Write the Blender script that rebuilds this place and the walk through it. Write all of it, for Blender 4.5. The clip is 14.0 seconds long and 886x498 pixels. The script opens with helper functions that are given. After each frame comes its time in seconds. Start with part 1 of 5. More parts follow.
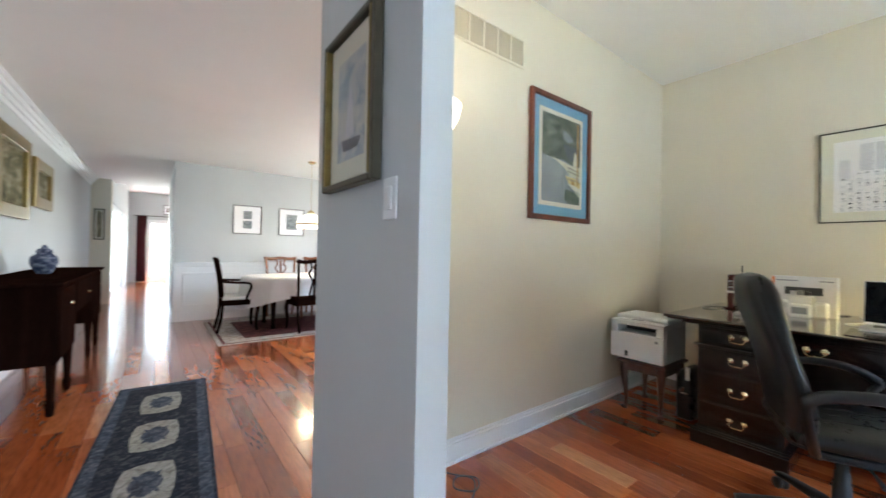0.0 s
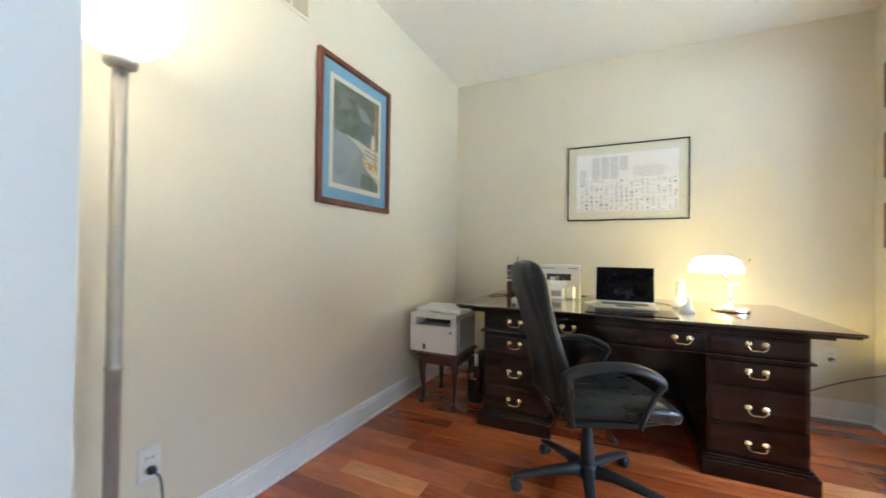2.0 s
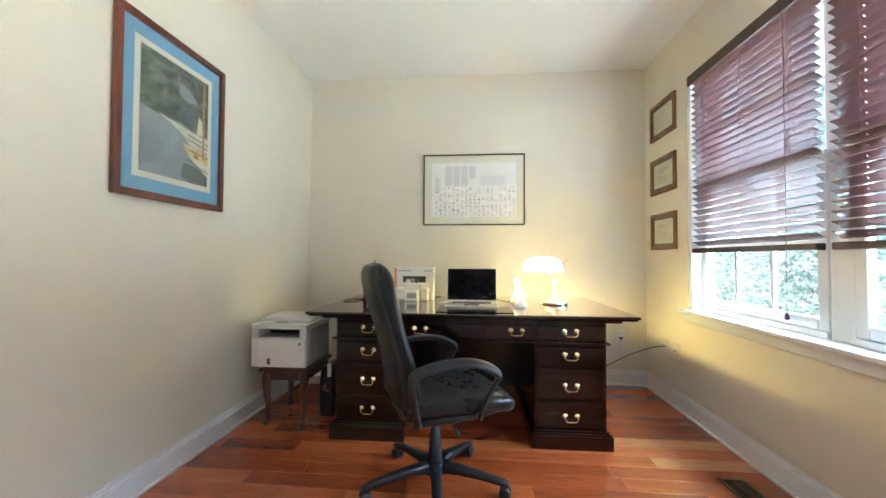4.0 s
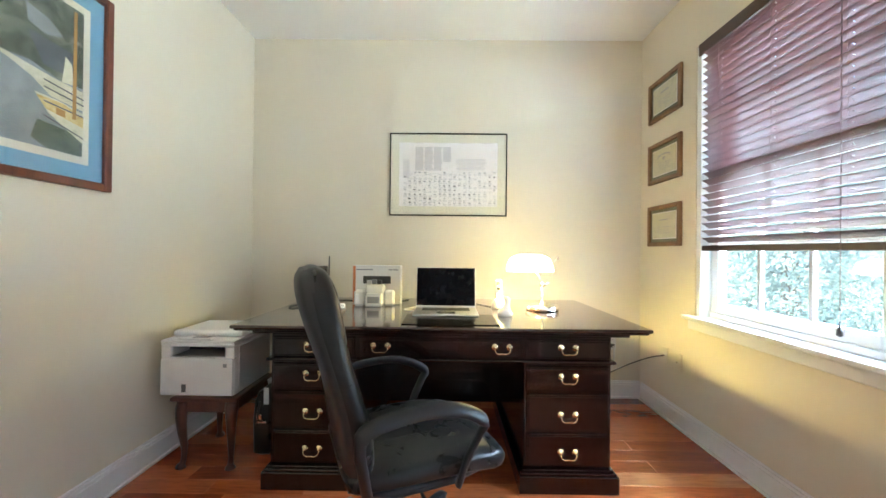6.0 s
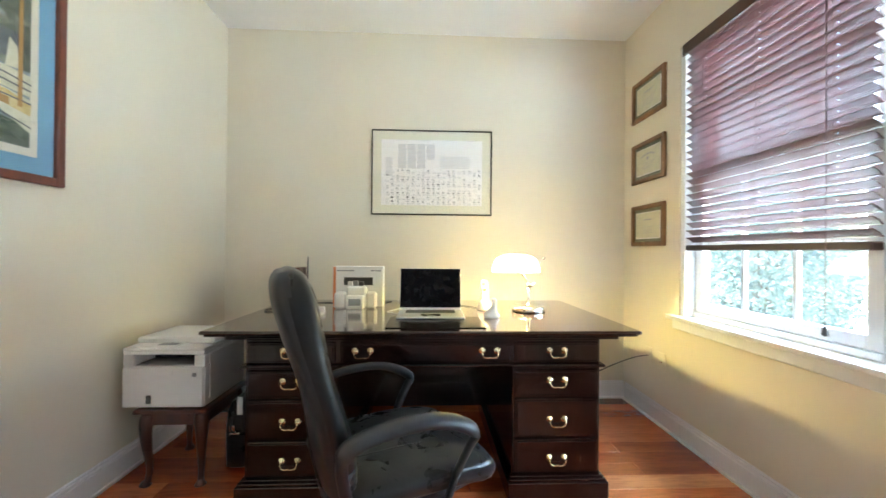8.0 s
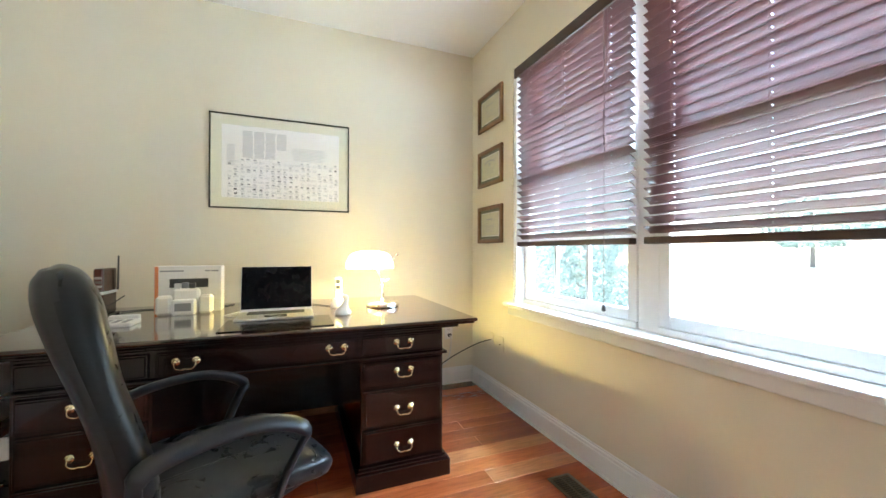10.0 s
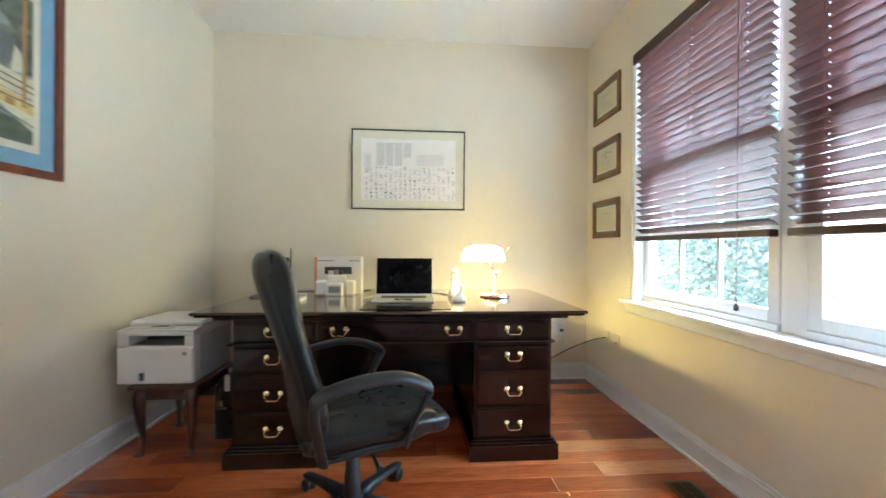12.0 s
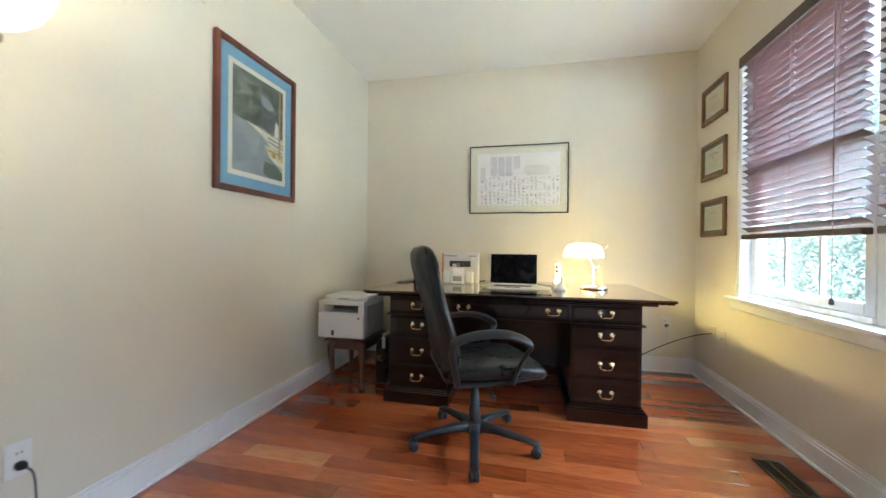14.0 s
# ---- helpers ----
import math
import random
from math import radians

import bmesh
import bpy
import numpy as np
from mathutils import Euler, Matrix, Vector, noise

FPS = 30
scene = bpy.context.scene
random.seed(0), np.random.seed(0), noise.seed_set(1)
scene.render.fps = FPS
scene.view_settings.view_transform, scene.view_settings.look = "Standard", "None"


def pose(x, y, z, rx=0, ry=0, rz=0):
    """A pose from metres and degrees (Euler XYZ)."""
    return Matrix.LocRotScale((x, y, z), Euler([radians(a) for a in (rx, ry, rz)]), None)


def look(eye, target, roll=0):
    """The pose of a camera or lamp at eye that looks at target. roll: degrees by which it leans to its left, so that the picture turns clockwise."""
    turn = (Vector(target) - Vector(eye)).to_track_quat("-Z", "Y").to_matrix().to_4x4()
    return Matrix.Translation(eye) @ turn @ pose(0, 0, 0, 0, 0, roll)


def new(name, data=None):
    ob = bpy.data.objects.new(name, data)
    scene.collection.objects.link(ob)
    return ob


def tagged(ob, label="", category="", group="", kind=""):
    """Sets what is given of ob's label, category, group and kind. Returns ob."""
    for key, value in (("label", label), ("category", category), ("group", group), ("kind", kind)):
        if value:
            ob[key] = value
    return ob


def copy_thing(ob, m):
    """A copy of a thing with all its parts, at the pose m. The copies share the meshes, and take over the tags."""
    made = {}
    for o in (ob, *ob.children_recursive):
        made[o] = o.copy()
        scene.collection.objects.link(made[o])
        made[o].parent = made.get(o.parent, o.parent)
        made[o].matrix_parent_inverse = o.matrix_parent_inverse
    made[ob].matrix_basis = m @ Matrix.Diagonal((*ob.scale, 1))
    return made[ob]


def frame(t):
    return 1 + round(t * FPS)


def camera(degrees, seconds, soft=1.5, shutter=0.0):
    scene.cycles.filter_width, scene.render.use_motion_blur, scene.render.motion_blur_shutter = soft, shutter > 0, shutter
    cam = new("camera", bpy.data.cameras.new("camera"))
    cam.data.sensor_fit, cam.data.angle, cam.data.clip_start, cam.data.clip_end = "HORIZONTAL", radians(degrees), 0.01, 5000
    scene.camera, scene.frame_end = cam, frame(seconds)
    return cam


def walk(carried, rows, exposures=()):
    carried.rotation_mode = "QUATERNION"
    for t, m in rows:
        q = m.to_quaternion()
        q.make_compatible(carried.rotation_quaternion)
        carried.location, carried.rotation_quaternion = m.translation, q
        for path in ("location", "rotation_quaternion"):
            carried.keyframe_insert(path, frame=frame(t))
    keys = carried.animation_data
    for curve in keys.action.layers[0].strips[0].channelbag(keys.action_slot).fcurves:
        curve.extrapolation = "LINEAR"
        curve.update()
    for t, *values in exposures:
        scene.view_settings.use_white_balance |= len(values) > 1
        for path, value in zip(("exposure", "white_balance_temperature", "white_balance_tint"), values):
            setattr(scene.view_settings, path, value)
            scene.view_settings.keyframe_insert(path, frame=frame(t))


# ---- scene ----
cam = camera(99.8, 14.0, shutter=0.5)
EXPOSURE = 4.1
PATH = [
    (0, (0.169, 0.144, 1.147), (1.386, 1.73, 1.161), 1.1),
    (0.5, (0.215, 0.15, 1.121), (1.627, 1.567, 1.145), 1.0),
    (1, (0.341, 0.177, 1.114), (1.907, 1.422, 1.127), 1.0),
    (1.5, (0.45, 0.219, 1.114), (2.146, 1.279, 1.124), 0.9),
    (2, (0.526, 0.235, 1.108), (2.338, 1.081, 1.128), 0.8),
    (2.5, (0.579, 0.223, 1.095), (2.485, 0.826, 1.126), 0.7),
    (3, (0.581, 0.2, 1.111), (2.539, 0.604, 1.134), 0.5),
    (3.5, (0.592, 0.188, 1.114), (2.576, 0.438, 1.137), 0.5),
    (3.7, (0.588, 0.173, 1.102), (2.577, 0.385, 1.137), 0.4),
    (5.8, (1.029, 0.159, 1.119), (3.029, 0.188, 1.137), 0.5),
    (6, (1.083, 0.188, 1.128), (3.083, 0.206, 1.139), 0.6),
    (6.5, (1.185, 0.202, 1.141), (3.184, 0.217, 1.157), 0.5),
    (7, (1.203, 0.203, 1.14), (3.203, 0.211, 1.158), 0.6),
    (7.5, (1.181, 0.22, 1.128), (3.181, 0.216, 1.145), 0.5),
    (8, (1.154, 0.208, 1.13), (3.152, 0.125, 1.141), 0.5),
    (8.5, (1.134, 0.165, 1.138), (3.112, -0.129, 1.147), 0.3),
    (9, (1.125, 0.129, 1.133), (3.063, -0.368, 1.144), 0.2),
    (9.2, (1.128, 0.122, 1.127), (3.048, -0.437, 1.142), 0.2),
    (10.25, (1.09, 0.085, 1.112), (2.945, -0.664, 1.121), 0.1),
    (11.3, (1.04, 0.072, 1.099), (2.982, -0.408, 1.103), 0.0),
    (11.5, (1.027, 0.084, 1.092), (2.99, -0.296, 1.095), 0.1),
    (12, (0.949, 0.113, 1.086), (2.944, -0.03, 1.085), 0.4),
    (12.5, (0.784, 0.123, 1.074), (2.783, 0.169, 1.075), 0.4),
    (13, (0.645, 0.109, 1.083), (2.634, 0.315, 1.078), 0.3),
    (13.5, (0.518, 0.092, 1.087), (2.488, 0.439, 1.077), 0.4),
    (14, (0.396, 0.082, 1.067), (2.346, 0.524, 1.061), 0.6),
]
walk(cam, [(t, look(eye, target, roll)) for t, eye, target, roll in PATH], [(t, EXPOSURE + e) for t, e in ((0, -0.3), (0.5, -0.05), (1.5, -0.1), (3, -0.1), (6, 0.05), (8, 0.05), (11.3, 0), (12.5, -0.2), (14, -0.2))])

# ---- world, sun, window light, exposure ----
world = bpy.data.worlds.new("sky")
scene.world = world
world.use_nodes = True
wn = world.node_tree.nodes
sky = wn.new("ShaderNodeTexSky")
sky.sky_type, sky.sun_disc = "NISHITA", False
sky.sun_elevation, sky.sun_rotation = radians(76.0), radians(63.4)
world.node_tree.links.new(sky.outputs[0], wn["Background"].inputs[0])
wn["Background"].inputs[1].default_value = 0.15


def lamp(name, kind, m, energy, colour, **settings):
    data = bpy.data.lights.new(name, kind)
    data.energy, data.color = energy, colour
    for key, value in settings.items():
        if key == "size":
            data.size = value
        elif key == "size_y":
            data.shape, data.size_y = "RECTANGLE", value
        elif key == "angle":
            data.angle = value
        elif key == "radius":
            data.shadow_soft_size = value
    ob = new(name, data)
    ob.matrix_world = m
    return ob


lamp("sun", "SUN", look((2, 1, 9), (0, 0, 0)), 5.0, (1.0, 0.95, 0.88), angle=radians(0.5))
# daylight of the sky at the office window and the far doors
lamp("window_daylight", "AREA", look((2.55, -2.65, 2.30), (2.45, -1.33, 1.35)), 90.0, (0.58, 0.78, 1.0), size=4.6, size_y=1.9)
lamp("hall_daylight", "AREA", look((0.42, 15.75, 1.0), (0.42, 8, 0.9)), 8.0, (0.84, 0.92, 1.0), size=1.0, size_y=1.9)
lamp("living_daylight", "AREA", look((-0.85, 11.8, 1.0), (3, 11.8, 0.9)), 6.0, (0.84, 0.92, 1.0), size=3.0, size_y=1.9)
# fill from behind the walk, added to brighten hall and stub walls
lamp("entry_fill", "AREA", look((-0.1, -4.06, 1.2), (0.1, 2, 1.2)), 3.6, (0.60, 0.80, 1.0), size=0.88, size_y=1.85)
# fill at an unseen east opening, added to brighten the dining area
lamp("dining_fill", "AREA", look((4.26, 4.6, 1.55), (1.0, 4.6, 1.45)), 5.0, (0.84, 0.92, 1.0), size=1.9, size_y=1.25)
# lit lamps of the place
lamp("desk_lamp_bulb", "POINT", pose(3.415, -0.334, 1.046), 3.3, (1.0, 0.77, 0.21), radius=0.03)
lamp("floor_lamp_bulb", "POINT", pose(1.030, 1.380, 1.685), 0.75, (1.0, 0.92, 0.78), radius=0.05)
lamp("pendant_bulb", "POINT", pose(1.98, 5.75, 1.47), 1.8, (1.0, 0.85, 0.6), radius=0.08)


# ---- materials ----
def material(name):
    m = bpy.data.materials.new(name)
    m.use_nodes = True
    return m, m.node_tree.nodes, m.node_tree.links, m.node_tree.nodes["Principled BSDF"]


def noise_node(n, l, scale, detail=4.0, stretch=(1, 1, 1), coords="Object", rough=0.55):
    tc, mp, nz = n.new("ShaderNodeTexCoord"), n.new("ShaderNodeMapping"), n.new("ShaderNodeTexNoise")
    mp.inputs["Scale"].default_value = stretch
    nz.inputs["Scale"].default_value, nz.inputs["Detail"].default_value = scale, detail
    nz.inputs["Roughness"].default_value = rough
    l.new(tc.outputs[coords], mp.inputs[0])
    l.new(mp.outputs[0], nz.inputs["Vector"])
    return nz


def ramp_node(n, l, source, stops):
    r = n.new("ShaderNodeValToRGB")
    e = r.color_ramp.elements
    e[0].position, e[0].color = stops[0][0], (*stops[0][1], 1)
    e[1].position, e[1].color = stops[-1][0], (*stops[-1][1], 1)
    for p, c in stops[1:-1]:
        k = e.new(p)
        k.color = (*c, 1)
    l.new(source, r.inputs[0])
    return r


def mix_node(n, l, a, b, fac, mode="MIX"):
    m = n.new("ShaderNodeMix")
    m.data_type, m.blend_type = "RGBA", mode
    for value, socket in ((a, m.inputs[6]), (b, m.inputs[7]), (fac, m.inputs[0])):
        if isinstance(value, (int, float)):
            socket.default_value = value
        elif isinstance(value, tuple):
            socket.default_value = (*value, 1)
        else:
            l.new(value, socket)
    return m.outputs[2]


def bump(n, l, bsdf, height, strength, distance=0.002):
    b = n.new("ShaderNodeBump")
    b.inputs["Strength"].default_value, b.inputs["Distance"].default_value = strength, distance
    l.new(height, b.inputs["Height"])
    l.new(b.outputs[0], bsdf.inputs["Normal"])


def paint(name, colour, rough=0.6, vary=0.05, grain=260.0, relief=0.15, blotch=1.3):
    """Rolled paint: faint blotches, fine orange-peel relief."""
    m, n, l, p = material(name)
    big, fine = noise_node(n, l, blotch, 3), noise_node(n, l, grain, 3)
    lo = tuple(c * (1 - vary) for c in colour)
    r = ramp_node(n, l, big.outputs[0], [(0.35, lo), (0.68, colour)])
    l.new(r.outputs[0], p.inputs["Base Color"])
    p.inputs["Roughness"].default_value = rough
    bump(n, l, p, fine.outputs[0], relief, 0.001)
    return m


def plain(name, colour, rough=0.5, metal=0.0, vary=0.12, scale=30.0, relief=0.1, coat=0.0, stretch=(1, 1, 1)):
    """A surface with slight tonal wear, gloss variation and fine relief."""
    m, n, l, p = material(name)
    a, f = noise_node(n, l, scale, 4, stretch), noise_node(n, l, scale * 9, 3, stretch)
    lo = tuple(c * (1 - vary) for c in colour)
    r = ramp_node(n, l, a.outputs[0], [(0.3, lo), (0.7, colour)])
    l.new(r.outputs[0], p.inputs["Base Color"])
    mr = n.new("ShaderNodeMapRange")
    mr.inputs[3].default_value, mr.inputs[4].default_value = max(rough - 0.06, 0.02), min(rough + 0.08, 1)
    l.new(a.outputs[0], mr.inputs[0])
    l.new(mr.outputs[0], p.inputs["Roughness"])
    p.inputs["Metallic"].default_value = metal
    p.inputs["Coat Weight"].default_value = coat
    p.inputs["Coat Roughness"].default_value = 0.08
    if relief:
        bump(n, l, p, f.outputs[0], relief, 0.0008)
    return m


def wood(name, dark, light, rough=0.3, axis="y", scale=6.0, coat=0.3, per="object", tones=None, spec=0.5, coat_rough=0.12):
    """Varnished timber with long grain along one axis; tones vary board by board."""
    m, n, l, p = material(name)
    st = {"x": (0.12, 1, 1), "y": (1, 0.12, 1), "z": (1, 1, 0.12)}[axis]
    tc, mp = n.new("ShaderNodeTexCoord"), n.new("ShaderNodeMapping")
    nz, fine = n.new("ShaderNodeTexNoise"), n.new("ShaderNodeTexNoise")
    mp.inputs["Scale"].default_value = st
    nz.inputs["Scale"].default_value, nz.inputs["Detail"].default_value, nz.inputs["Distortion"].default_value = scale, 7, 1.2
    fine.inputs["Scale"].default_value, fine.inputs["Detail"].default_value = scale * 16, 4
    l.new(tc.outputs["Object"], mp.inputs[0])
    if per == "island":
        g = n.new("ShaderNodeNewGeometry")
        rnd = g.outputs["Random Per Island"]
    else:
        rnd = n.new("ShaderNodeObjectInfo").outputs["Random"]
    sc = n.new("ShaderNodeMath")
    sc.operation = "MULTIPLY"
    sc.inputs[1].default_value = 37.0
    l.new(rnd, sc.inputs[0])
    add = n.new("ShaderNodeVectorMath")
    add.operation = "ADD"
    l.new(mp.outputs[0], add.inputs[0])
    l.new(sc.outputs[0], add.inputs[1])
    l.new(add.outputs[0], nz.inputs["Vector"])
    l.new(add.outputs[0], fine.inputs["Vector"])
    grain = ramp_node(n, l, nz.outputs[0], [(0.28, dark), (0.72, light)])
    colour = mix_node(n, l, grain.outputs[0], ramp_node(n, l, fine.outputs[0], [(0.34, (0.68, 0.63, 0.59)), (0.58, (1.06, 1.06, 1.06))]).outputs[0], 0.7, "MULTIPLY")
    if tones:
        t = ramp_node(n, l, rnd, tones)
        t.color_ramp.interpolation = "LINEAR"
        colour = mix_node(n, l, colour, t.outputs[0], 1.0, "MULTIPLY")
    l.new(colour, p.inputs["Base Color"])
    mr = n.new("ShaderNodeMapRange")
    mr.inputs[3].default_value, mr.inputs[4].default_value = max(rough - 0.07, 0.03), rough + 0.1
    l.new(nz.outputs[0], mr.inputs[0])
    l.new(mr.outputs[0], p.inputs["Roughness"])
    p.inputs["Specular IOR Level"].default_value = spec
    p.inputs["Coat Weight"].default_value, p.inputs["Coat Roughness"].default_value = coat, coat_rough
    bump(n, l, p, fine.outputs[0], 0.02, 0.0004)
    return m


def glowing(name, colour, strength, base=(0.9, 0.88, 0.8)):
    m, n, l, p = material(name)
    p.inputs["Base Color"].default_value = (*base, 1)
    p.inputs["Roughness"].default_value = 0.2
    p.inputs["Emission Color"].default_value = (*colour, 1)
    p.inputs["Emission Strength"].default_value = strength
    return m


def thin_glass(name, tint=(0.97, 0.985, 0.98), rough=0.01, glare=0.0):
    """A clear flat pane: light passes straight through, its surface mirrors faintly."""
    m, n, l, p = material(name)
    n.remove(p)
    clear, gloss = n.new("ShaderNodeBsdfTransparent"), n.new("ShaderNodeBsdfGlossy")
    clear.inputs[0].default_value = (*tint, 1)
    gloss.inputs["Roughness"].default_value = rough
    mx = n.new("ShaderNodeMixShader")
    mx.inputs[0].default_value = 0.045
    l.new(clear.outputs[0], mx.inputs[1])
    l.new(gloss.outputs[0], mx.inputs[2])
    out = mx.outputs[0]
    # thin whitish film imitates the glare that washes out the view
    if glare:
        glare_film, veil = n.new("ShaderNodeBsdfTranslucent"), n.new("ShaderNodeMixShader")
        glare_film.inputs[0].default_value = (0.9, 0.92, 0.95, 1)
        patchy, amount = noise_node(n, l, 14.0, 5), n.new("ShaderNodeMapRange")
        amount.inputs[3].default_value, amount.inputs[4].default_value = glare * 0.6, glare * 1.4
        l.new(patchy.outputs[0], amount.inputs[0])
        l.new(amount.outputs[0], veil.inputs[0])
        l.new(out, veil.inputs[1])
        l.new(glare_film.outputs[0], veil.inputs[2])
        out = veil.outputs[0]
    l.new(out, n["Material Output"].inputs[0])
    return m


WALL = paint("cream_wall_paint", (0.735, 0.680, 0.562))
HALL_WALL = paint("grey_wall_paint", (0.56, 0.575, 0.58))
CEIL = paint("ceiling_paint", (0.87, 0.87, 0.86), 0.85, 0.03, 180, 0.3)
TRIM = paint("white_gloss_trim", (0.80, 0.81, 0.82), 0.32, 0.04, 90, 0.05)
TONES = [(0.0, (0.60, 0.50, 0.46)), (0.25, (0.88, 0.82, 0.79)), (0.55, (1.03, 1.04, 1.03)), (0.82, (1.20, 1.38, 1.45)), (1.0, (1.45, 2.15, 2.6))]
PLANK = wood("cherry_floor_plank", (0.30, 0.062, 0.018), (0.49, 0.122, 0.037), 0.20, "y", 5.0, 0.7, "object", TONES, coat_rough=0.07)
PLANK_FAR = wood("cherry_floor_boards", (0.30, 0.062, 0.018), (0.49, 0.122, 0.037), 0.20, "y", 5.0, 0.7, "island", TONES, coat_rough=0.07)
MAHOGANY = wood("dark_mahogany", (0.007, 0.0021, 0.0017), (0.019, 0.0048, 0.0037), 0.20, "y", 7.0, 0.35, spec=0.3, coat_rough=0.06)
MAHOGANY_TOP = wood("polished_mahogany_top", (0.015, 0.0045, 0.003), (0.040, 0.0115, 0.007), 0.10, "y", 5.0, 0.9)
CHERRY = wood("red_brown_stand_wood", (0.040, 0.011, 0.006), (0.11, 0.028, 0.012), 0.28, "z", 8.0, 0.5)
FRAME_RED = wood("red_frame_wood", (0.07, 0.017, 0.009), (0.20, 0.048, 0.022), 0.30, "z", 14.0, 0.4)
FRAME_BROWN = wood("brown_frame_wood", (0.11, 0.05, 0.02), (0.28, 0.135, 0.055), 0.4, "z", 14.0, 0.2)
# slat colour is lightened to imitate daylight on the undersides; rails stay dark
SLAT = plain("daylit_red_brown_slat", (0.150, 0.066, 0.067), 0.34, 0.0, 0.16, 9.0, 0.04, 0.9, (0.15, 1, 1))
BLIND_RAIL = wood("dark_red_brown_blind_rail", (0.030, 0.009, 0.006), (0.065, 0.019, 0.012), 0.35, "x", 14.0, 0.3)
DINING_WOOD = wood("dark_dining_wood", (0.008, 0.0035, 0.0025), (0.020, 0.008, 0.0055), 0.55, "z", 7.0, 0.0, spec=0.0)
PALE_WOOD = wood("light_brown_chair_wood", (0.16, 0.06, 0.025), (0.32, 0.13, 0.06), 0.35, "x", 7.0, 0.3)
BRASS = plain("polished_brass", (0.86, 0.72, 0.42), 0.2, 1.0, 0.15, 60, 0.05)
CHROME = plain("polished_nickel", (0.78, 0.75, 0.70), 0.10, 1.0, 0.08, 60, 0.02)
GREY_METAL = plain("brushed_pole_metal", (0.45, 0.44, 0.43), 0.42, 0.55, 0.12, 40, 0.05)


def leather(name, colour):
    """Worn leather: broad creases, fine pebble grain, uneven shine."""
    m, n, l, p = material(name)
    crease, grain = noise_node(n, l, 9.0, 5, (1, 1, 1), rough=0.6), noise_node(n, l, 320.0, 2)
    crease.inputs["Distortion"].default_value = 1.6
    add = n.new("ShaderNodeMath")
    add.operation = "MULTIPLY_ADD"
    add.inputs[1].default_value = 0.12
    l.new(grain.outputs[0], add.inputs[0])
    l.new(crease.outputs[0], add.inputs[2])
    r = ramp_node(n, l, crease.outputs[0], [(0.3, tuple(0.7 * c for c in colour)), (0.7, colour)])
    l.new(r.outputs[0], p.inputs["Base Color"])
    mr = n.new("ShaderNodeMapRange")
    mr.inputs[3].default_value, mr.inputs[4].default_value = 0.20, 0.38
    p.inputs["Specular IOR Level"].default_value = 0.3
    l.new(crease.outputs[0], mr.inputs[0])
    l.new(mr.outputs[0], p.inputs["Roughness"])
    bump(n, l, p, add.outputs[0], 0.22, 0.004)
    return m


LEATHER = leather("black_leather", (0.014, 0.0145, 0.015))
BLACK_PLASTIC = plain("black_plastic", (0.012, 0.0135, 0.017), 0.42, 0.0, 0.2, 40, 0.2)
WHITE_PLASTIC = plain("white_plastic", (0.76, 0.76, 0.76), 0.38, 0.0, 0.03, 20, 0.03)
GREY_PLASTIC = plain("grey_plastic", (0.28, 0.29, 0.31), 0.4, 0.0, 0.06, 20, 0.03)
DARK_GREY = plain("dark_grey_plastic", (0.05, 0.052, 0.056), 0.4, 0.0, 0.1, 20, 0.03)
SILVER = plain("silver_aluminium", (0.70, 0.70, 0.71), 0.32, 0.85, 0.05, 30, 0.05)
SCREEN = plain("black_screen_glass", (0.003, 0.003, 0.004), 0.08, 0.0, 0.05, 20, 0.0)
SCREEN.node_tree.nodes["Principled BSDF"].inputs["Specular IOR Level"].default_value = 0.12
# slight whitish veil on the panes stands in for outdoor glare
GLASS = thin_glass("window_glass_with_glare", glare=0.006)


# ---- building helpers ----
def box(bm, lo, hi, bevel=0.0, segments=1, m=None):
    """An axis-aligned box from corner to corner, edges eased by bevel."""
    c = [(a + b) / 2 for a, b in zip(lo, hi)]
    s = [abs(b - a) for a, b in zip(lo, hi)]
    t = Matrix.Translation(c) @ Matrix.Diagonal((*s, 1))
    made = bmesh.ops.create_cube(bm, size=1.0, matrix=(m @ t) if m else t)["verts"]
    if bevel:
        edges = list({e for v in made for e in v.link_edges})
        bmesh.ops.bevel(bm, geom=edges, offset=bevel, segments=segments, affect="EDGES", profile=0.5)
    return bm


def lathe(bm, profile, turns=20, m=None):
    """A solid of revolution about z from (radius, height) pairs."""
    rings = []
    for r, z in profile:
        ring = [bm.verts.new(Vector((r * math.cos(2 * math.pi * k / turns), r * math.sin(2 * math.pi * k / turns), z))) for k in range(turns)]
        if m:
            for v in ring:
                v.co = m @ v.co
        rings.append(ring)
    for a, b in zip(rings, rings[1:]):
        for k in range(turns):
            f = bm.faces.new((a[k], a[(k + 1) % turns], b[(k + 1) % turns], b[k]))
            f.smooth = True
    bm.faces.new(rings[0][::-1])
    bm.faces.new(rings[-1])
    return bm


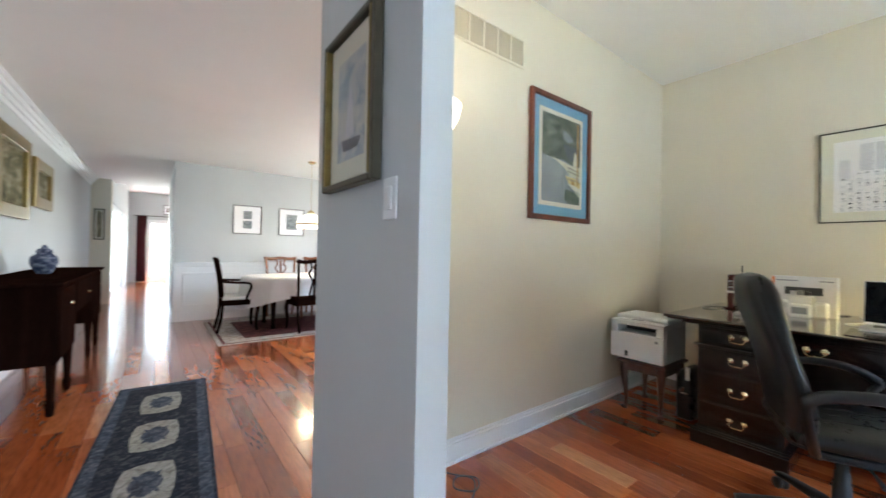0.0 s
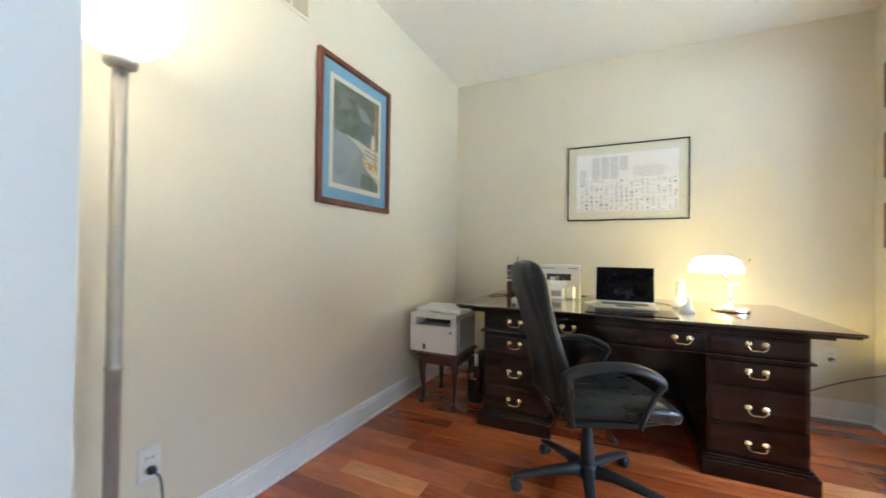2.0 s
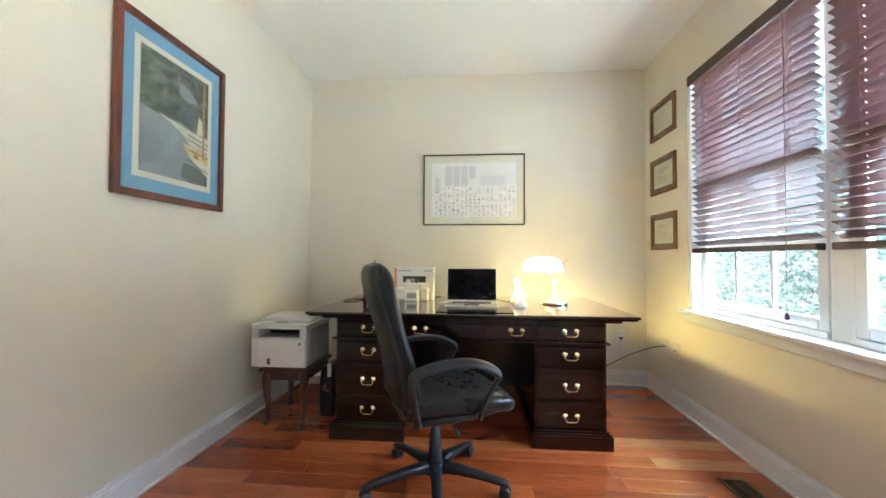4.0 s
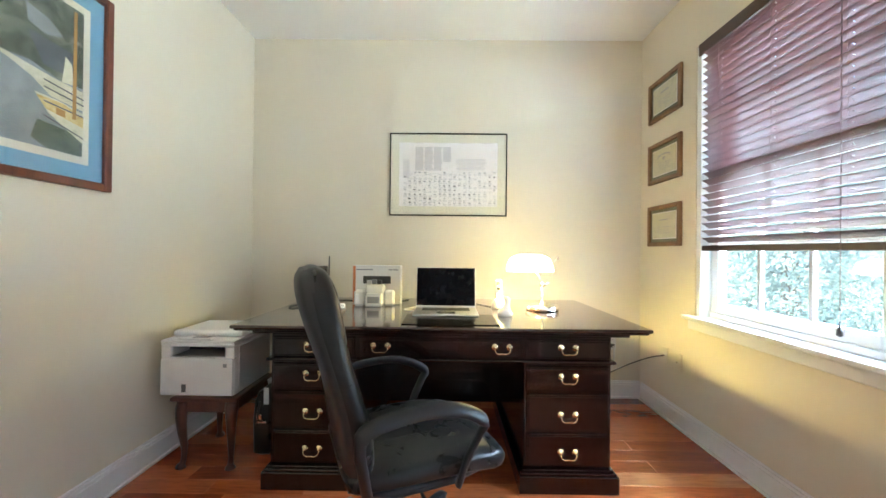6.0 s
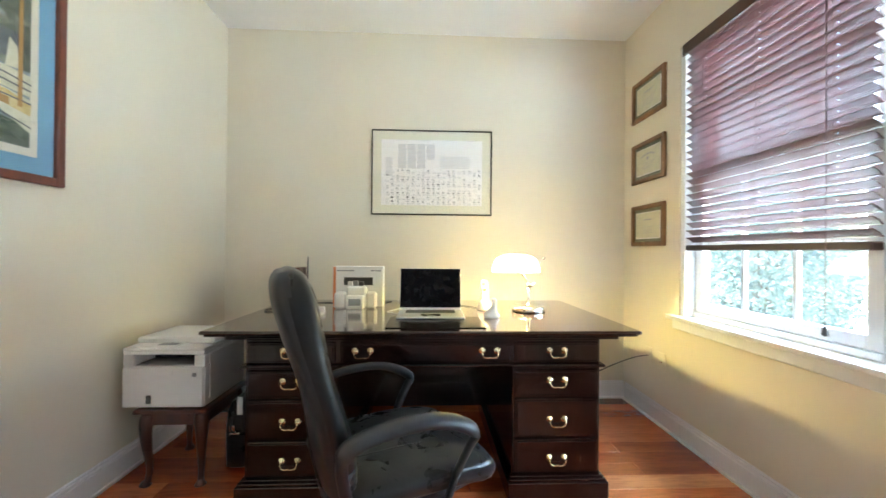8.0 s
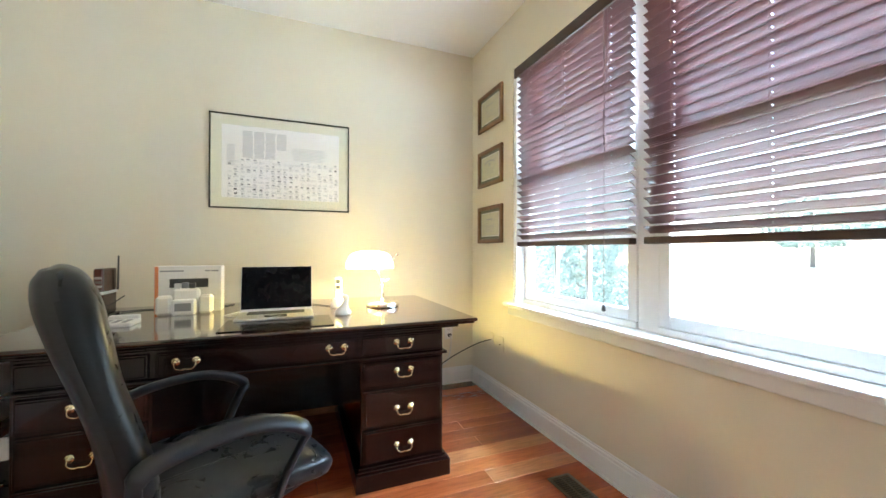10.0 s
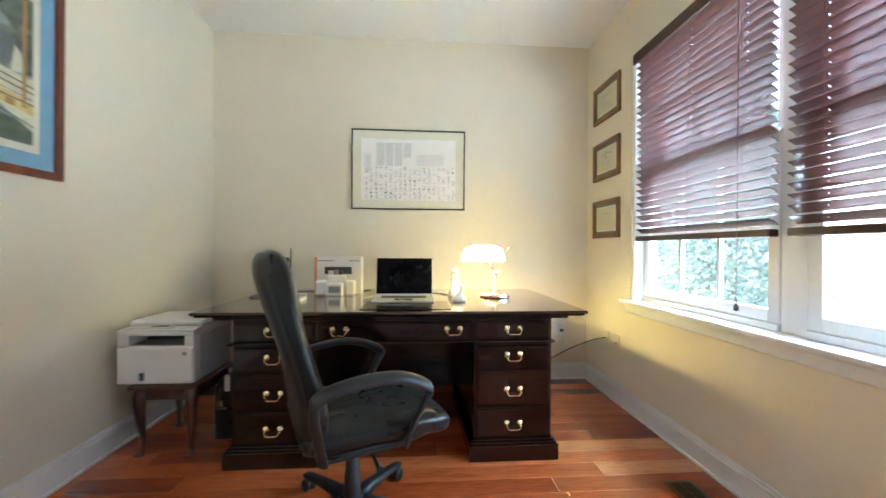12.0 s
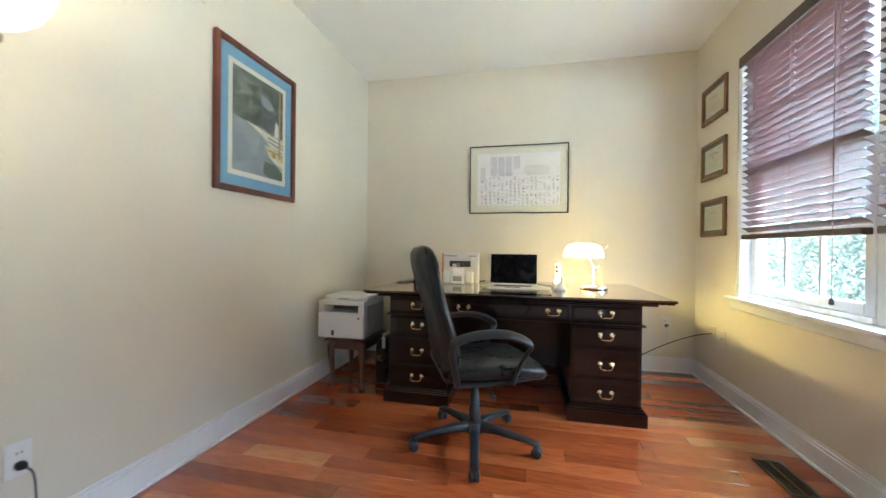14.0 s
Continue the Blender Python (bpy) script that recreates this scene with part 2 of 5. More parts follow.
def tube(bm, points, radius, turns=8, flat=(1.0, 1.0)):
    """A bent rod through points; radius may be a list; flat squeezes the section."""
    pts = [Vector(p) for p in points]
    radii = radius if isinstance(radius, (list, tuple)) else [radius] * len(pts)
    rings, side = [], None
    for i, p in enumerate(pts):
        d = (pts[min(i + 1, len(pts) - 1)] - pts[max(i - 1, 0)]).normalized()
        if side is None:
            side = d.cross(Vector((0, 0, 1)))
            if side.length < 0.05:
                side = d.cross(Vector((0, 1, 0)))
        side = (side - d * side.dot(d)).normalized()
        up = d.cross(side)
        ring = []
        for k in range(turns):
            a = 2 * math.pi * k / turns
            ring.append(bm.verts.new(p + radii[i] * (side * math.cos(a) * flat[0] + up * math.sin(a) * flat[1])))
        rings.append(ring)
    for a, b in zip(rings, rings[1:]):
        for k in range(turns):
            f = bm.faces.new((a[k], a[(k + 1) % turns], b[(k + 1) % turns], b[k]))
            f.smooth = True
    bm.faces.new(rings[0][::-1])
    bm.faces.new(rings[-1])
    bmesh.ops.recalc_face_normals(bm, faces=bm.faces[:])
    return bm


def curve_points(ctrl, steps=6):
    """Catmull-Rom through the control points."""
    c = [Vector(p) for p in ctrl]
    c = [2 * c[0] - c[1]] + c + [2 * c[-1] - c[-2]]
    out = []
    for i in range(1, len(c) - 2):
        for k in range(steps):
            t = k / steps
            a, b, d, e = c[i - 1], c[i], c[i + 1], c[i + 2]
            out.append(0.5 * ((2 * b) + (d - a) * t + (2 * a - 5 * b + 4 * d - e) * t * t + (3 * b - a - 3 * d + e) * t ** 3))
    out.append(c[-2])
    return out


def finish(name, bm, mat, smooth=False):
    bmesh.ops.recalc_face_normals(bm, faces=bm.faces[:])
    me = bpy.data.meshes.new(name)
    bm.to_mesh(me)
    bm.free()
    if smooth:
        for f in me.polygons:
            f.use_smooth = True
    me.materials.append(mat)
    return me


def thing(name, m, label, category, group=""):
    ob = new(name)
    ob.empty_display_size = 0.1
    ob.matrix_world = m
    return tagged(ob, label, category, group)


def part(name, bm, mat, parent, label="", m=None, smooth=False):
    """ONE mesh object under a thing or under a part; m is its place in the parent."""
    me = bm if isinstance(bm, bpy.types.Mesh) else finish(name, bm, mat, smooth)
    ob = new(name, me)
    ob.parent = parent
    if m:
        ob.matrix_basis = m
    return tagged(ob, label)


def single(name, bm, mat, label, category, group="", m=None, kind="", smooth=False):
    me = bm if isinstance(bm, bpy.types.Mesh) else finish(name, bm, mat, smooth)
    ob = new(name, me)
    if m:
        ob.matrix_world = m
    return tagged(ob, label, category, group, kind)


def B():
    return bmesh.new()


def boxes(*specs, bevel=0.0):
    bm = B()
    for lo, hi in specs:
        box(bm, lo, hi, bevel)
    return bm


def structure(name, bm, mat, label, category):
    return single(name, bm, mat, label, category, kind="structure")


# ---- structure: the office, the hall and the rooms beyond ----
EAST, NORTH, SOUTH, HIGH = 4.012, 1.72, -1.33, 2.79
HALL_HIGH, HALL_WEST = 2.44, -0.85
W0, W1, SILL, HEAD = 1.345, 3.37, 0.75, 2.385       # the office window's opening
D_Y, COR_X, FAR_Y = 7.1, 0.37, 15.5

structure("wall_east", boxes(((EAST, SOUTH - 0.16, 0), (EAST + 0.14, NORTH + 0.083, HIGH))), WALL, "cream painted plaster wall behind the desk", "wall")
structure("wall_north", boxes(((0.78, NORTH, 0), (EAST, NORTH + 0.08, HIGH))), WALL, "cream painted plaster wall with a framed boat print", "wall")
structure("wall_south", boxes(((0.678, SOUTH - 0.16, 0), (EAST, SOUTH, SILL - 0.03)), ((0.678, SOUTH - 0.16, HEAD), (EAST, SOUTH, HIGH)),
                              ((W1, SOUTH - 0.16, SILL - 0.03), (EAST, SOUTH, HEAD)), ((0.678, SOUTH - 0.16, SILL - 0.03), (W0, SOUTH, HEAD))), WALL, "cream painted wall pierced by a double window", "wall")
bm = boxes(((0.678, SOUTH, 0), (0.777, -0.80, HIGH)), ((0.680, -0.80, HALL_HIGH - 0.02), (0.775, 0.905, HIGH)))
low = [bm.verts.new(p) for p in ((0.678, 0.905, 0), (0.777, 0.905, 0), (0.777, 1.83, 0), (0.678, 1.635, 0))]
top = [bm.verts.new((v.co.x, v.co.y, HIGH)) for v in low]
bm.faces.new(low[::-1])
bm.faces.new(top)
for k in range(4):
    bm.faces.new((low[k], low[(k + 1) % 4], top[(k + 1) % 4], top[k]))
structure("wall_west", bm, HALL_WALL, "pale grey stub walls and header of the wide office opening", "wall")
# cream office side of the stub walls, a skin of plaster over the grey core
structure("wall_west_lining", boxes(((0.777, 0.915, 0), (0.782, NORTH, HIGH)), ((0.777, SOUTH, 0), (0.782, -0.81, HIGH)), ((0.775, -0.81, HALL_HIGH + 0.01), (0.782, 0.915, HIGH))), WALL, "cream painted office side of the stub walls", "wall")
structure("ceiling", boxes(((0.68, SOUTH - 0.16, HIGH), (EAST + 0.14, NORTH + 0.08, HIGH + 0.1))), CEIL, "flat white painted office ceiling", "ceiling")
structure("ceiling_hall", boxes(((HALL_WEST - 0.2, -4.1, HALL_HIGH), (0.676, NORTH + 0.08, HALL_HIGH + 0.1))), CEIL, "flat white ceiling over the hall", "ceiling")
structure("ceiling_dining", boxes(((HALL_WEST - 0.2, NORTH + 0.083, HALL_HIGH), (4.35, D_Y + 0.1, HALL_HIGH + 0.1))), CEIL, "flat white ceiling over the dining area", "ceiling")
structure("ceiling_corridor", boxes(((HALL_WEST - 0.6, D_Y + 0.103, HALL_HIGH), (0.6, 10.5, HALL_HIGH + 0.1))), CEIL, "flat white ceiling over the corridor", "ceiling")
# the far living room has a raised ceiling
structure("ceiling_living", boxes(((-1.6, 10.5, 2.85), (2.6, FAR_Y + 0.1, 2.95)), ((-1.6, 10.45, HALL_HIGH), (2.6, 10.5, 2.95))), CEIL, "raised white ceiling of the far living room", "ceiling")
structure("wall_hall_west", boxes(((HALL_WEST - 0.14, -4.1, 0), (HALL_WEST, 9.9, HALL_HIGH))), HALL_WALL, "pale grey hall wall with gilt frames", "wall")
# its opening is made up to let the hall fill in
structure("wall_hall_end", boxes(((HALL_WEST - 0.14, -4.1, 0), (-0.55, -4.0, HALL_HIGH)), ((0.35, -4.1, 0), (0.78, -4.0, HALL_HIGH)), ((-0.55, -4.1, 2.15), (0.35, -4.0, HALL_HIGH)), ((-0.55, -4.1, 0), (0.35, -4.0, 0.25))), HALL_WALL, "unseen pale grey wall round the added glazed entry", "wall")
structure("wall_hall_east", boxes(((0.678, -4.0, 0), (0.78, SOUTH - 0.165, HALL_HIGH))), HALL_WALL, "pale grey hall wall", "wall")
# jog with the glazed living room door
structure("wall_jog", boxes(((HALL_WEST - 0.14, 9.905, 0), (-0.55, 10.2, HALL_HIGH + 0.4))), WALL, "cream wall return beside a tall glazed door", "wall")
structure("wall_living_west", boxes(((-0.69, 10.2, 2.02), (-0.55, 13.4, 2.85)), ((-0.69, 13.4, 0), (-0.55, FAR_Y, 2.85))), HALL_WALL, "blue grey wall over the tall glazed door", "wall")
structure("wall_dining", boxes(((COR_X, D_Y, 0), (4.35, D_Y + 0.12, HALL_HIGH))), HALL_WALL, "blue grey dining wall above white wainscot", "wall")
# the opening is out of view, added only for the dining fill
structure("wall_dining_east", boxes(((4.2, NORTH + 0.09, 0), (4.34, 3.6, HALL_HIGH)), ((4.2, 5.6, 0), (4.34, D_Y, HALL_HIGH)), ((4.2, 3.6, 0), (4.34, 5.6, 0.9)), ((4.2, 3.6, 2.2), (4.34, 5.6, HALL_HIGH))), HALL_WALL, "blue grey dining side wall", "wall")
structure("wall_corridor", boxes(((COR_X, D_Y + 0.12, 0), (COR_X + 0.12, 10.45, HALL_HIGH)), ((2.5, 10.6, 0), (2.6, FAR_Y, 2.85)), ((COR_X + 0.12, 10.33, 0), (2.6, 10.45, HALL_HIGH))), HALL_WALL, "pale grey corridor wall", "wall")
structure("wall_far", boxes(((-0.69, FAR_Y, 0), (-0.10, FAR_Y + 0.12, 2.85)), ((0.95, FAR_Y, 0), (2.6, FAR_Y + 0.12, 2.85)), ((-0.10, FAR_Y, 2.0), (0.95, FAR_Y + 0.12, 2.85))), HALL_WALL, "pale grey far wall round a bright patio door", "wall")


def moulding(name, runs, height, deep, label, steps, category="baseboard"):
    """A stepped skirting, one box a step, along (x0, y0, x1, y1, nx, ny) runs."""
    bm = B()
    for x0, y0, x1, y1, nx, ny in runs:
        for z0, z1, d in steps:
            lo = (min(x0, x1) + min(0, nx * d), min(y0, y1) + min(0, ny * d), z0)
            hi = (max(x0, x1) + max(0, nx * d), max(y0, y1) + max(0, ny * d), z1)
            box(bm, lo, hi, 0.002)
    return structure(name, bm, TRIM, label, category)


SKIRT = [(0.0, 0.105, 0.014), (0.105, 0.122, 0.011), (0.122, 0.135, 0.006)]
SHOE = [(0.0, 0.016, 0.024)]
moulding("baseboard", [(0.786, NORTH, EAST - 0.03, NORTH, 0, -1), (EAST, SOUTH, EAST, NORTH, -1, 0), (0.786, SOUTH, EAST - 0.03, SOUTH, 0, 1)], 0.135, 0.014, "white glossy stepped skirting round the office", SKIRT + SHOE)
moulding("baseboard_hall", [(0.678, 0.906, 0.678, 1.632, -1, 0), (HALL_WEST, -4.0, HALL_WEST, 9.9, 1, 0), (COR_X, D_Y + 0.02, COR_X, 10.3, -1, 0), (COR_X, D_Y, 4.18, D_Y, 0, -1)], 0.135, 0.014, "white glossy skirting of hall and dining area", SKIRT)
# crown moulding of the hall
moulding("trim_crown", [(HALL_WEST, -3.9, HALL_WEST, 9.9, 1, 0)], 0, 0, "white crown moulding along the hall wall",
         [(HALL_HIGH - 0.15, HALL_HIGH - 0.11, 0.015), (HALL_HIGH - 0.11, HALL_HIGH - 0.075, 0.04), (HALL_HIGH - 0.075, HALL_HIGH - 0.04, 0.07), (HALL_HIGH - 0.04, HALL_HIGH - 0.003, 0.10)], "trim")
# wainscot: chair rail, white dado, picture-frame mouldings
structure("trim_dado", boxes(((COR_X + 0.004, D_Y - 0.006, 0.136), (4.195, D_Y - 0.001, 0.84))), TRIM, "white painted dado below the chair rail", "trim")
bm = boxes(((COR_X - 0.01, D_Y - 0.022, 0.84), (4.195, D_Y - 0.001, 0.88)), ((COR_X - 0.02, D_Y - 0.038, 0.88), (4.195, D_Y - 0.001, 0.905)), bevel=0.003)
structure("trim_chair_rail", bm, TRIM, "white chair rail on the dining wall", "trim")
bm = B()
for k in range(4):
    a, b = COR_X + 0.12 + k * 0.96, COR_X + 0.92 + k * 0.96
    for lo, hi in (((a, 0.72), (b, 0.745)), ((a, 0.23), (b, 0.255)), ((a, 0.255), (a + 0.025, 0.72)), ((b - 0.025, 0.255), (b, 0.72))):
        box(bm, (lo[0], D_Y - 0.018, lo[1]), (hi[0], D_Y - 0.005, hi[1]), 0.003)
structure("trim_panel_moulding", bm, TRIM, "white picture-frame mouldings on the dado", "trim")
structure("ground", boxes(((-900, -900, -0.75), (900, 900, -0.60))), plain("lawn_grass", (0.25, 0.29, 0.21), 0.9, 0, 0.5, 3.0, 0.8), "sunlit mown lawn round the house", "ground")
# L-shaped slab: the hall runs on past the office's window wall
bm = B()
ell = ((HALL_WEST - 0.5, -4.1), (0.78, -4.1), (0.78, SOUTH - 0.16), (4.4, SOUTH - 0.16), (4.4, FAR_Y + 0.2), (HALL_WEST - 0.5, FAR_Y + 0.2))
low = [bm.verts.new((x, y, -0.62)) for x, y in ell]
top = [bm.verts.new((x, y, -0.016)) for x, y in ell]
bm.faces.new(low[::-1])
bm.faces.new(top)
for k in range(6):
    bm.faces.new((low[k], low[(k + 1) % 6], top[(k + 1) % 6], top[k]))
structure("floor", bm, plain("subfloor", (0.05, 0.025, 0.012), 0.8), "polished cherry plank floor through office and hall", "floor")


# ---- the office window ----
def window_sash(parent, x0, x1, z0, z1, y, name, divided=True):
    """One sash: stiles, rails, three-by-two muntins and its panes."""
    s = 0.055
    fr = part(name, boxes(((x0, y, z0), (x0 + s, y + 0.035, z1)), ((x1 - s, y, z0), (x1, y + 0.035, z1)), ((x0 + s, y, z0), (x1 - s, y + 0.035, z0 + s)), ((x0 + s, y, z1 - s), (x1 - s, y + 0.035, z1)), bevel=0.004), TRIM, parent)
    w, h = (x1 - x0 - 2 * s) / 3, (z1 - z0 - 2 * s) / 2
    bm = B()
    for k in (1, 2) if divided else ():
        box(bm, (x0 + s + k * w - 0.011, y + 0.006, z0 + s), (x0 + s + k * w + 0.011, y + 0.029, z1 - s), 0.003)
    if divided:
        box(bm, (x0 + s, y + 0.008, z0 + s + h - 0.011), (x1 - s, y + 0.027, z0 + s + h + 0.011), 0.003)
        part("muntins", bm, TRIM, fr)
    pane = part("pane", boxes(((x0 + s - 0.004, y + 0.016, z0 + s - 0.004), (x1 - s + 0.004, y + 0.019, z1 - s + 0.004))), GLASS, fr)
    pane.visible_shadow = False


win = thing("window_1", pose(0, 0, 0), "white double window with muntins over a deep sill", "window")
win["kind"] = "structure"
yo = SOUTH - 0.16
part("window_frame", boxes(((W0, yo, SILL), (W0 + 0.04, SOUTH - 0.004, HEAD)), ((W1 - 0.04, yo, SILL), (W1, SOUTH - 0.004, HEAD)), ((W0 + 0.04, yo, HEAD - 0.035), (W1 - 0.04, SOUTH - 0.004, HEAD)),
                           ((2.29, yo, SILL), (2.40, SOUTH - 0.075, HEAD - 0.035)), ((W0 + 0.04, yo, SILL), (2.29, yo + 0.1, SILL + 0.03)), ((2.40, yo, SILL), (W1 - 0.04, yo + 0.1, SILL + 0.03)), bevel=0.003), TRIM, win)
for x0, x1 in ((W0 + 0.041, 2.289), (2.401, W1 - 0.041)):
    window_sash(win, x0, x1, SILL + 0.032, 1.60, yo + 0.055, "lower_sash", x0 > 2.3)
    window_sash(win, x0, x1, 1.56, HEAD - 0.037, yo + 0.012, "upper_sash", x0 > 2.3)
bm = box(B(), (W0 - 0.07, SOUTH - 0.155, SILL - 0.027), (W1 + 0.07, SOUTH + 0.045, SILL - 0.001), 0.006, 2)
part("window_sill", bm, TRIM, win, "white glossy sill board")
part("window_apron", box(B(), (W0 - 0.045, SOUTH + 0.001, SILL - 0.085), (W1 + 0.045, SOUTH + 0.016, SILL - 0.028), 0.004), TRIM, win)


# ---- wooden blinds ----
def blind(x0, x1, label):
    """Slatted wooden blind: valance, slats tilted inner edge up, bottom rail, ladder cords."""
    w, y = x1 - x0, SOUTH - 0.030
    ob = thing("venetian_blind", pose((x0 + x1) / 2, y, 1.185), label, "blind", "window blinds")
    part("valance", box(B(), (-w / 2 - 0.004, 0.032, 1.125), (w / 2 + 0.004, 0.046, 1.196), 0.004), BLIND_RAIL, ob)
    part("headrail", box(B(), (-w / 2, -0.026, 1.145), (w / 2, 0.028, 1.193), 0.002), WHITE_PLASTIC, ob, "white metal headrail")
    part("bottom_rail", box(B(), (-w / 2, -0.024, -0.040), (w / 2, 0.024, -0.008), 0.004), BLIND_RAIL, ob)
    bm = B()
    for k in range(5):
        t = -1 + k * 0.5
        runs = [(-w / 2, w / 2)]
        if k == 2:  # routed holes for the cords
            runs = [(-w / 2, -w / 2 + 0.1275), (-w / 2 + 0.1325, -0.0025), (0.0025, w / 2 - 0.1325), (w / 2 - 0.1275, w / 2)]
        for a, b in runs:
            box(bm, (a, -0.025 + k * 0.01, -0.0017 + 0.0028 * (1 - t * t)), (b, -0.015 + k * 0.01, 0.0017 + 0.0028 * (1 - t * t)))
    bmesh.ops.remove_doubles(bm, verts=bm.verts[:], dist=0.0002)
    me = finish("slat", bm, SLAT)
    for k in range(-1, 26):
        part("slat", me, SLAT, ob, m=pose(0, 0, 0.066 + k * 0.0428, 34.5 + 0.8 * math.sin(k * 2.1), 0, 0))
    for px in (-w / 2 + 0.13, 0.0, w / 2 - 0.13):
        for dy in (-0.021, 0.021):
            part("ladder_cord", tube(B(), [(px, dy, -0.01), (px, dy, 1.15)], 0.0007, 5), SLAT, ob)
    px = -w / 2 + 0.145
    part("pull_cord", tube(B(), [(px, 0.030, 1.15), (px, 0.030, 0.2), (px + 0.002, 0.030, -0.335)], 0.0016, 5), SLAT, ob)
    part("tassel", lathe(B(), [(0.003, -0.372), (0.011, -0.366), (0.009, -0.345), (0.004, -0.332)], 10, pose(px + 0.002, 0.030, 0)), DARK_GREY, ob, "dark wooden cord tassel")
    return ob


blind(2.388, 3.328, "red-brown wooden slat blind lowered two thirds, inside the window")
blind(1.372, 2.314, "red-brown wooden slat blind lowered two thirds, slats half open")


# ---- floor boards ----
def plank_mesh(length, wide=0.1087):
    bm = box(B(), (-wide / 2, 0, -0.015), (wide / 2, length, 0.0), 0.0007)
    return finish("plank", bm, PLANK)


# ---- the desk ----
def world_part(name, bm, mat, parent, label="", smooth=False):
    """A part whose mesh is written in world metres, under a thing that only stands somewhere."""
    root = parent
    while root.parent:
        root = root.parent
    return part(name, bm, mat, parent, label, None if parent.parent else Matrix.Translation(-root.matrix_world.translation), smooth)


def bail_pull():
    """A brass bail pull, its back at x = 0, hanging towards -x."""
    bm = B()
    for s in (-1, 1):
        lathe(bm, [(0.019, 0.0), (0.018, 0.003), (0.012, 0.005), (0.010, 0.009), (0.007, 0.013), (0.003, 0.016)], 12, Matrix.Translation((0, s * 0.041, 0.008)) @ Matrix.Rotation(radians(-90), 4, "Y"))
    pts = curve_points([(-0.012, -0.043, 0.006), (-0.019, -0.043, -0.006), (-0.020, -0.034, -0.021), (-0.021, -0.015, -0.026), (-0.021, 0.0, -0.023), (-0.021, 0.015, -0.026), (-0.020, 0.034, -0.021), (-0.019, 0.043, -0.006), (-0.012, 0.043, 0.006)], 3)
    tube(bm, pts, [0.0021 + 0.0009 * math.sin(math.pi * k / (len(pts) - 1)) for k in range(len(pts))], 7)
    bmesh.ops.scale(bm, vec=(0.9, 0.84, 0.86), verts=bm.verts[:])
    return finish("handle", bm, BRASS)


PULL = bail_pull()
desk = thing("executive_desk", pose(3.35, 0.212, 0), "dark polished mahogany pedestal desk with brass drawer pulls", "desk")
TX0, TX1, TY0, TY1 = 2.843, 3.93, -0.79, 1.215
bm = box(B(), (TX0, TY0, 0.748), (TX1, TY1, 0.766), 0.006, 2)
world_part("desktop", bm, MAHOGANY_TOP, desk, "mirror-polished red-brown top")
world_part("top_moulding", boxes(((TX0 + 0.012, TY0 + 0.014, 0.738), (TX1 - 0.012, TY1 - 0.014, 0.7475)), ((TX0 + 0.022, TY0 + 0.10, 0.724), (TX1 - 0.03, TY1 - 0.10, 0.7375)), bevel=0.003), MAHOGANY, desk)
FX = 2.872
for side, y0, y1 in (("s", -0.602, -0.190), ("n", 0.612, 1.022)):
    bm = boxes(((FX, y0, 0.10), (3.78, y1, 0.596)), bevel=0.002)
    ped = world_part("pedestal", bm, MAHOGANY, desk)
    bm = boxes(((2.826, y0 - 0.026, 0.0), (3.82, y1 + 0.026, 0.082)), ((2.836, y0 - 0.018, 0.082), (3.81, y1 + 0.018, 0.093)), ((2.852, y0 - 0.010, 0.093), (3.80, y1 + 0.010, 0.101)), bevel=0.003)
    world_part("plinth", bm, MAHOGANY, desk)
    for z0, z1, hz in ((0.462, 0.585, 0.532), (0.276, 0.452, 0.352), (0.112, 0.266, 0.176)):
        d = world_part("drawer_front", boxes(((FX - 0.012, y0 + 0.012, z0), (FX - 0.0005, y1 - 0.012, z1)), ((FX - 0.016, y0 + 0.020, z0 + 0.008), (FX - 0.0115, y1 - 0.020, z1 - 0.008)), bevel=0.003), MAHOGANY, desk)
        part("handle", PULL, BRASS, d, "polished brass bail pull", pose(FX - 0.016, (y0 + y1) / 2, hz))
# frieze with its drawers, waist moulding, slides
world_part("frieze", boxes(((FX, -0.602, 0.612), (3.79, 1.022, 0.7235)), bevel=0.002), MAHOGANY, desk)
world_part("waist_moulding", boxes(((FX - 0.020, -0.622, 0.597), (3.80, -0.178, 0.611)), ((FX - 0.020, 0.598, 0.597), (3.80, 1.042, 0.611)), ((FX - 0.014, -0.178, 0.600), (FX + 0.03, 0.598, 0.611)), bevel=0.004), MAHOGANY, desk)
for y0, y1, hs in ((-0.592, -0.198, (-0.395,)), (-0.176, 0.598, (-0.082, 0.497)), (0.622, 1.012, (0.817,))):
    d = world_part("drawer_front", boxes(((FX - 0.012, y0, 0.618), (FX - 0.0005, y1, 0.712)), ((FX - 0.016, y0 + 0.008, 0.626), (FX - 0.0115, y1 - 0.008, 0.704)), bevel=0.003), MAHOGANY, desk)
    for h in hs:
        part("handle", PULL, BRASS, d, "polished brass bail pull", pose(FX - 0.016, h, 0.668))
for y0, y1 in ((-0.585, -0.21), (0.63, 1.005)):
    world_part("pull_out_slide", boxes(((FX - 0.012, y0, 0.7255), (FX + 0.04, y1, 0.735)), bevel=0.002), MAHOGANY, desk)
world_part("modesty_panel", boxes(((3.74, -0.190, 0.06), (3.76, 0.612, 0.612))), MAHOGANY, desk)


